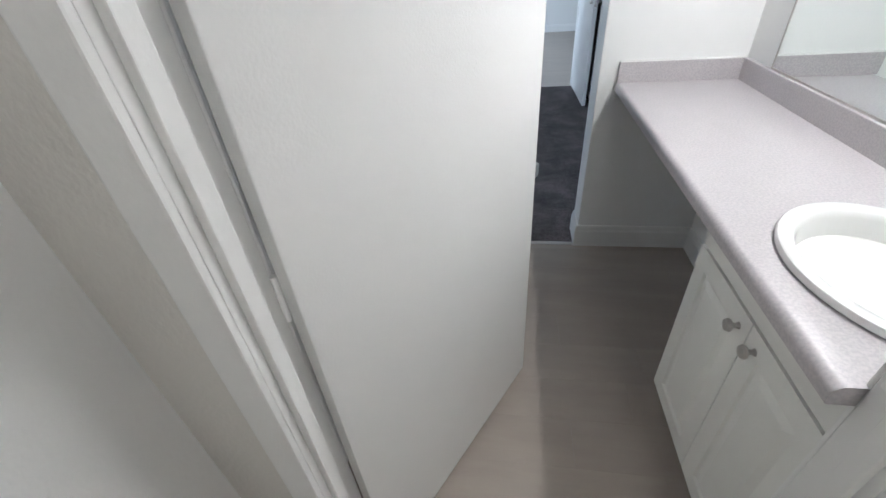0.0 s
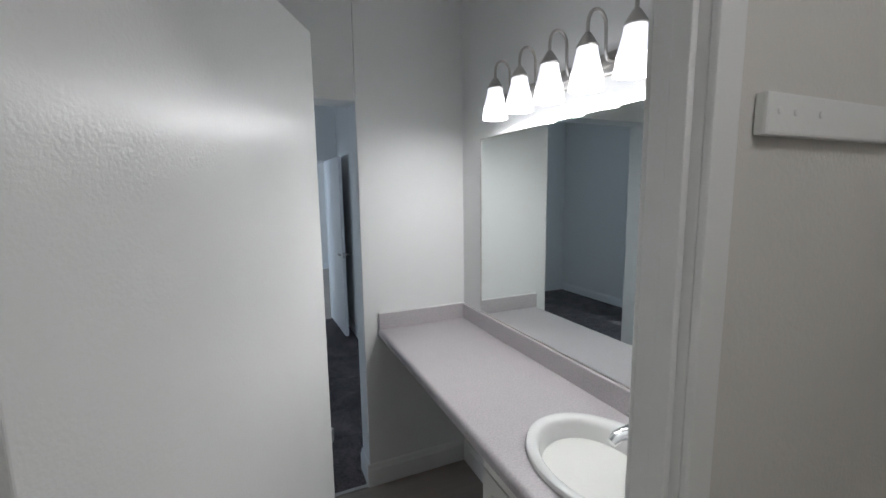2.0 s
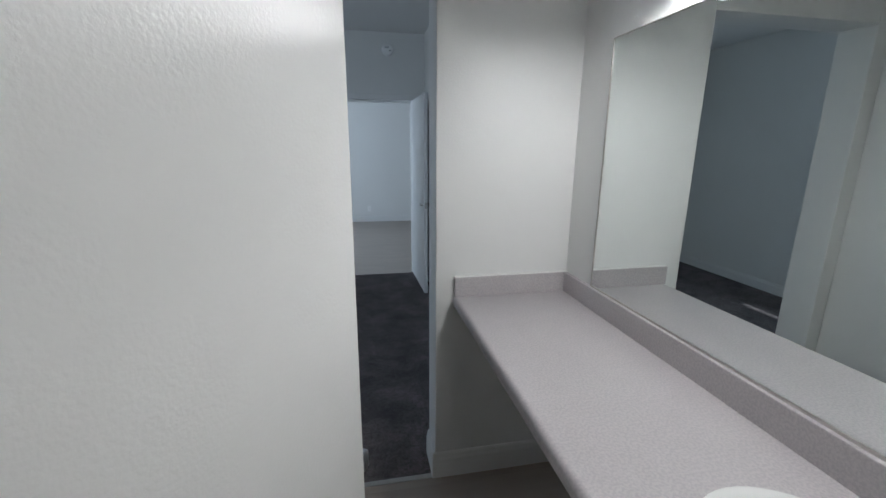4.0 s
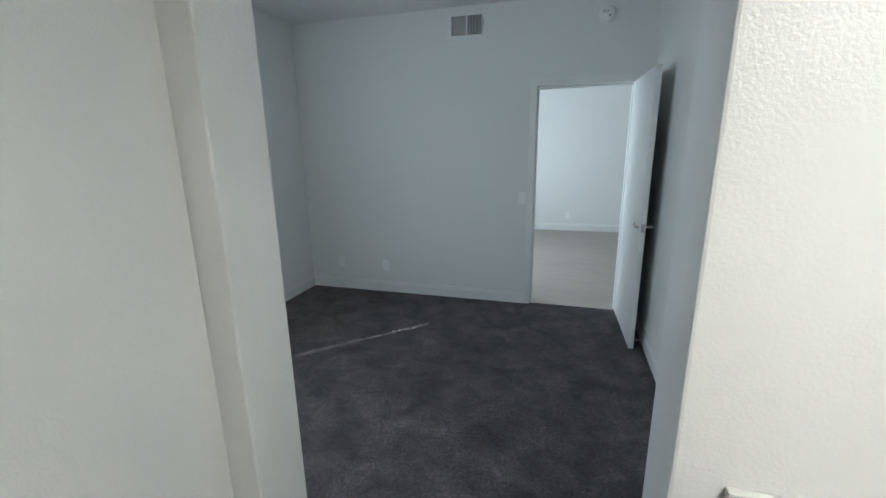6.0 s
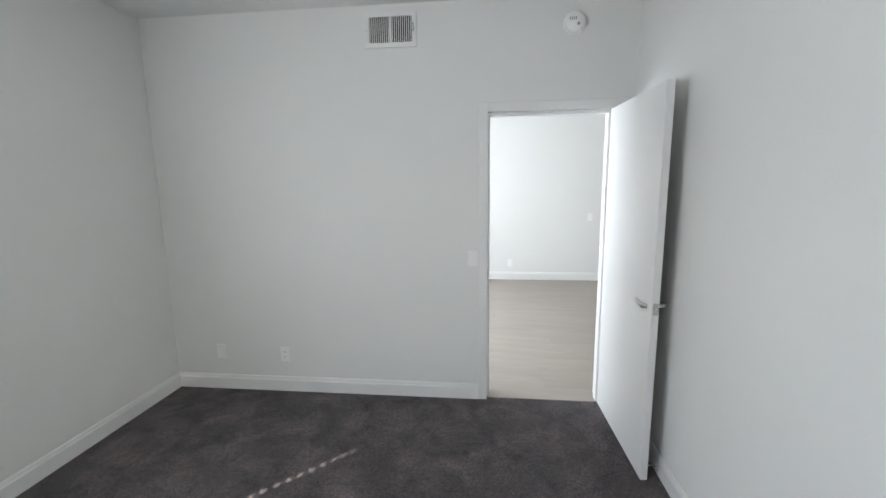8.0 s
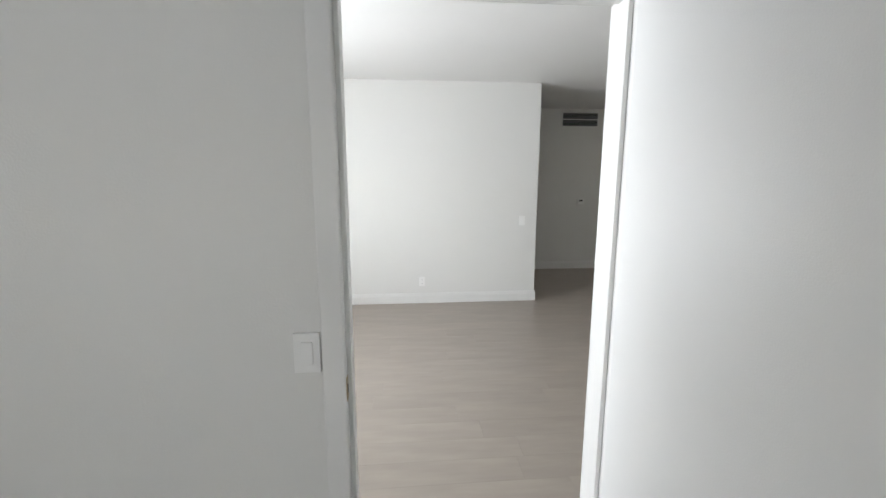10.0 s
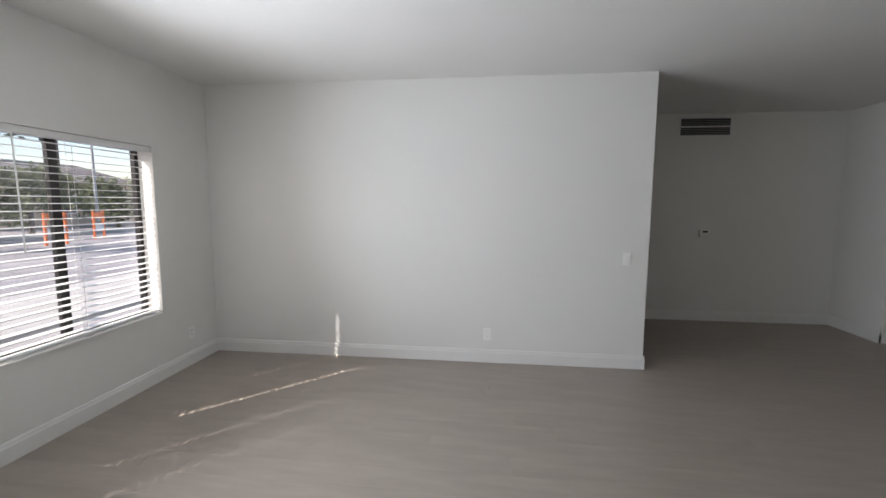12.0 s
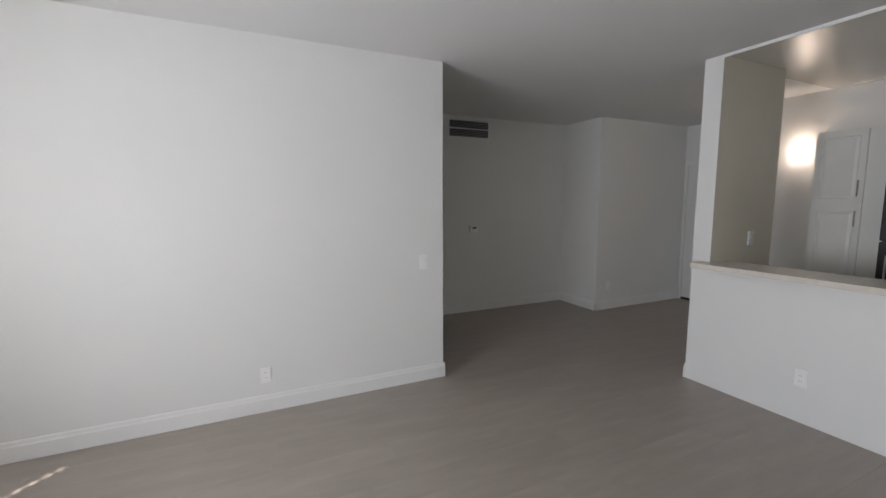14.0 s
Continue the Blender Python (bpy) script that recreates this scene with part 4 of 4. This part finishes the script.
palm(-26, 18.3, 11, 1)
palm(-27, 23.0, 12, 2)
palm(-40, 24.0, 9, 4)
pole = thing("street_lamp", "grey metal street lamp with a long arm", "street lamp", m=pose(-24, 22.6, GZ))
part("pole", tube(bmesh.new(), [(0, 0, 0), (0, 0, 6.6)], [0.09, 0.06], 10), SHADOWMETAL, pole, smooth=True)
part("arm", tube(bmesh.new(), [(0, 0, 6.5), (0.6, 1.4, 7.2)], 0.04, 8), SHADOWMETAL, pole, smooth=True)
part("lamp_head", boxes(((0.45, 1.3, 7.15), (0.75, 1.9, 7.27)), bevel=0.03), SHADOWMETAL, pole)


def house(label, x, y, w, d, h, seed):
    t = thing("house", label, "house", "houses across the street", pose(x, y, GZ))
    part("wall", boxes(((-d / 2, -w / 2, 0), (d / 2, w / 2, h))), STUCCO, t)
    bm = bmesh.new()
    o = 0.5
    b = [bm.verts.new(p) for p in ((-d / 2 - o, -w / 2 - o, h), (d / 2 + o, -w / 2 - o, h), (d / 2 + o, w / 2 + o, h), (-d / 2 - o, w / 2 + o, h))]
    r = [bm.verts.new(p) for p in ((0, -w / 2 + 1.5, h + 1.7), (0, w / 2 - 1.5, h + 1.7))]
    for f in ((b[0], b[1], r[0]), (b[1], b[2], r[1], r[0]), (b[2], b[3], r[1]), (b[3], b[0], r[0], r[1]), (b[3], b[2], b[1], b[0])):
        bm.faces.new(f)
    part("roof", bm, ROOF, t)
    for k in range(int(w // 3)):
        yy = -w / 2 + 1.5 + 3 * k
        wi = part("window", boxes(((d / 2 - 0.02, yy - 0.6, 1.0), (d / 2 + 0.02, yy + 0.6, 2.2))), CARG, t)
        part("frame", boxes(((d / 2, yy - 0.68, 0.92), (d / 2 + 0.05, yy + 0.68, 1.0)), ((d / 2, yy - 0.68, 2.2), (d / 2 + 0.05, yy + 0.68, 2.28)), ((d / 2, yy - 0.68, 1.0), (d / 2 + 0.05, yy - 0.6, 2.2)), ((d / 2, yy + 0.6, 1.0), (d / 2 + 0.05, yy + 0.68, 2.2))), CARW, wi)
    return t


house("single-storey tan stucco house with a dark shingle roof", -33, 9, 13, 9, 3.0, 1)
house("single-storey tan stucco house with a dark shingle roof", -36, 27, 14, 9, 3.2, 2)
house("single-storey tan stucco house with a dark shingle roof", -34, -8, 14, 9, 3.0, 3)
structure("backdrop_hedge_ground", boxes(((-70, -80, GZ - 0.1), (-60, 90, 3.0)), bevel=0.5), LEAF, "far dark green tree line", "backdrop")


def car(label, m, paint):
    t = thing("car", label, "car", "parked cars", m)
    bm = bmesh.new()
    prof = [(-2.2, 0.35), (-2.25, 0.7), (-2.0, 0.88), (-1.35, 0.95), (-0.75, 1.38), (0.6, 1.42), (1.25, 1.0), (2.05, 0.88), (2.25, 0.65), (2.2, 0.35)]
    a = [bm.verts.new((px, -0.85 + (0.12 if pz > 1 else 0), pz)) for px, pz in prof]
    b = [bm.verts.new((px, 0.85 - (0.12 if pz > 1 else 0), pz)) for px, pz in prof]
    for k in range(len(prof)):
        j = (k + 1) % len(prof)
        bm.faces.new((a[k], a[j], b[j], b[k]))
    bm.faces.new(a)
    bm.faces.new(b)
    part("body", bm, paint, t, smooth=True)
    for s in (-1, 1):
        sb = bmesh.new()
        sb.faces.new([sb.verts.new((px, s * yy, pz)) for px, yy, pz in ((-1.2, 0.853, 0.98), (1.1, 0.853, 1.0), (0.55, 0.745, 1.36), (-0.7, 0.745, 1.33))])
        part("side_window", sb, CARG, t, "dark tinted side window")
        for px in (-1.4, 1.4):
            wh = part("wheel", lathe(bmesh.new(), [(0.2, -0.1), (0.32, -0.1), (0.33, 0.0), (0.32, 0.1), (0.2, 0.1)], (px, s * 0.78, 0.33), "y", 20), BLACK, t, smooth=True)
            part("rim", lathe(bmesh.new(), [(0.2, -0.105), (0.2, 0.105), (0.05, 0.11)], (px, s * 0.78, 0.33), "y", 16), CHROME, wh, smooth=True)
    return t


car("dark blue parked car across the street", pose(-19.5, 4.2, GZ, 0, 0, 90), CARB)
car("dark blue parked car across the street", pose(-20.0, 9.4, GZ, 0, 0, 90), CARB)
car("white parked car across the street", pose(-18.0, 8.6, GZ, 0, 0, 86), CARW)

for k, (x, y) in enumerate(((-18.5, 15.4), (-19.6, 18.4))):
    bx = thing("barricade", "orange and white street work barricade", "barricade", "street barricades", pose(x, y, GZ, 0, 0, 20 * k))
    part("board", boxes(((-0.03, -0.45, 1.0), (0.03, 0.45, 1.3)), bevel=0.01), ORANGE, bx)
    part("lower_board", boxes(((-0.03, -0.45, 0.45), (0.03, 0.45, 0.7)), bevel=0.01), CARW, bx)
    for s in (-1, 1):
        part("leg", boxes(((-0.04, s * 0.42 - 0.05, 0), (0.04, s * 0.42 + 0.05, 1.35)), bevel=0.005), ORANGE, bx)

# ---- plank floor, laid along the living room ----
PW, PL = 0.18, 1.22
plank_full = mesh_of("plank", box(bmesh.new(), (0, 0, -0.010), (PL - 0.0005, PW - 0.0005, 0.0)), PLANK)


def planks(name, x0, x1, y0, y1, label, seed, skip=None):
    """A bed of planks running along x; each is a piece of its own."""
    rnd = random.Random(seed)
    base = structure(name, boxes(((x0, y0, -0.0118), (x1, y1, -0.0105))), DARK, label, "floor")
    j = 0
    y = y0
    while y < y1 - 0.005:
        w = min(PW, y1 - y)
        x = x0 - rnd.uniform(0.05, 1.0)
        while x < x1 - 0.005:
            a, b = max(x, x0), min(x + PL, x1)
            if b - a > 0.01 and not (skip and skip(a, b, y)):
                if b - a > PL - 0.001 and w > PW - 0.001:
                    me = plank_full
                else:
                    me = mesh_of("plank", box(bmesh.new(), (0, 0, -0.010), (b - a - 0.0005, w - 0.0005, 0.0)), PLANK)
                ob = new("plank", me)
                ob.location = (a, y, 0)
                ob.parent = base
            x += PL
        y += PW
    return base


planks("floor_living", LX0, 2.757, 0.02, YN, "grey-beige wood-look vinyl plank floor", 1, lambda a, b, y: False)
planks("floor_hall", -0.4, 5.45, YN, 5.61, "grey-beige wood-look vinyl plank floor", 2)
planks("floor_kitchen", 2.757, 5.45, -1.2, YN, "grey-beige wood-look vinyl plank floor", 3)
planks("floor_vanity", VX0, VX1, -4.97, -3.30, "grey-beige wood-look vinyl plank floor", 4)
planks("floor_bath", VX0, 1.2, -6.6, -4.97, "grey-beige wood-look vinyl plank floor", 5)
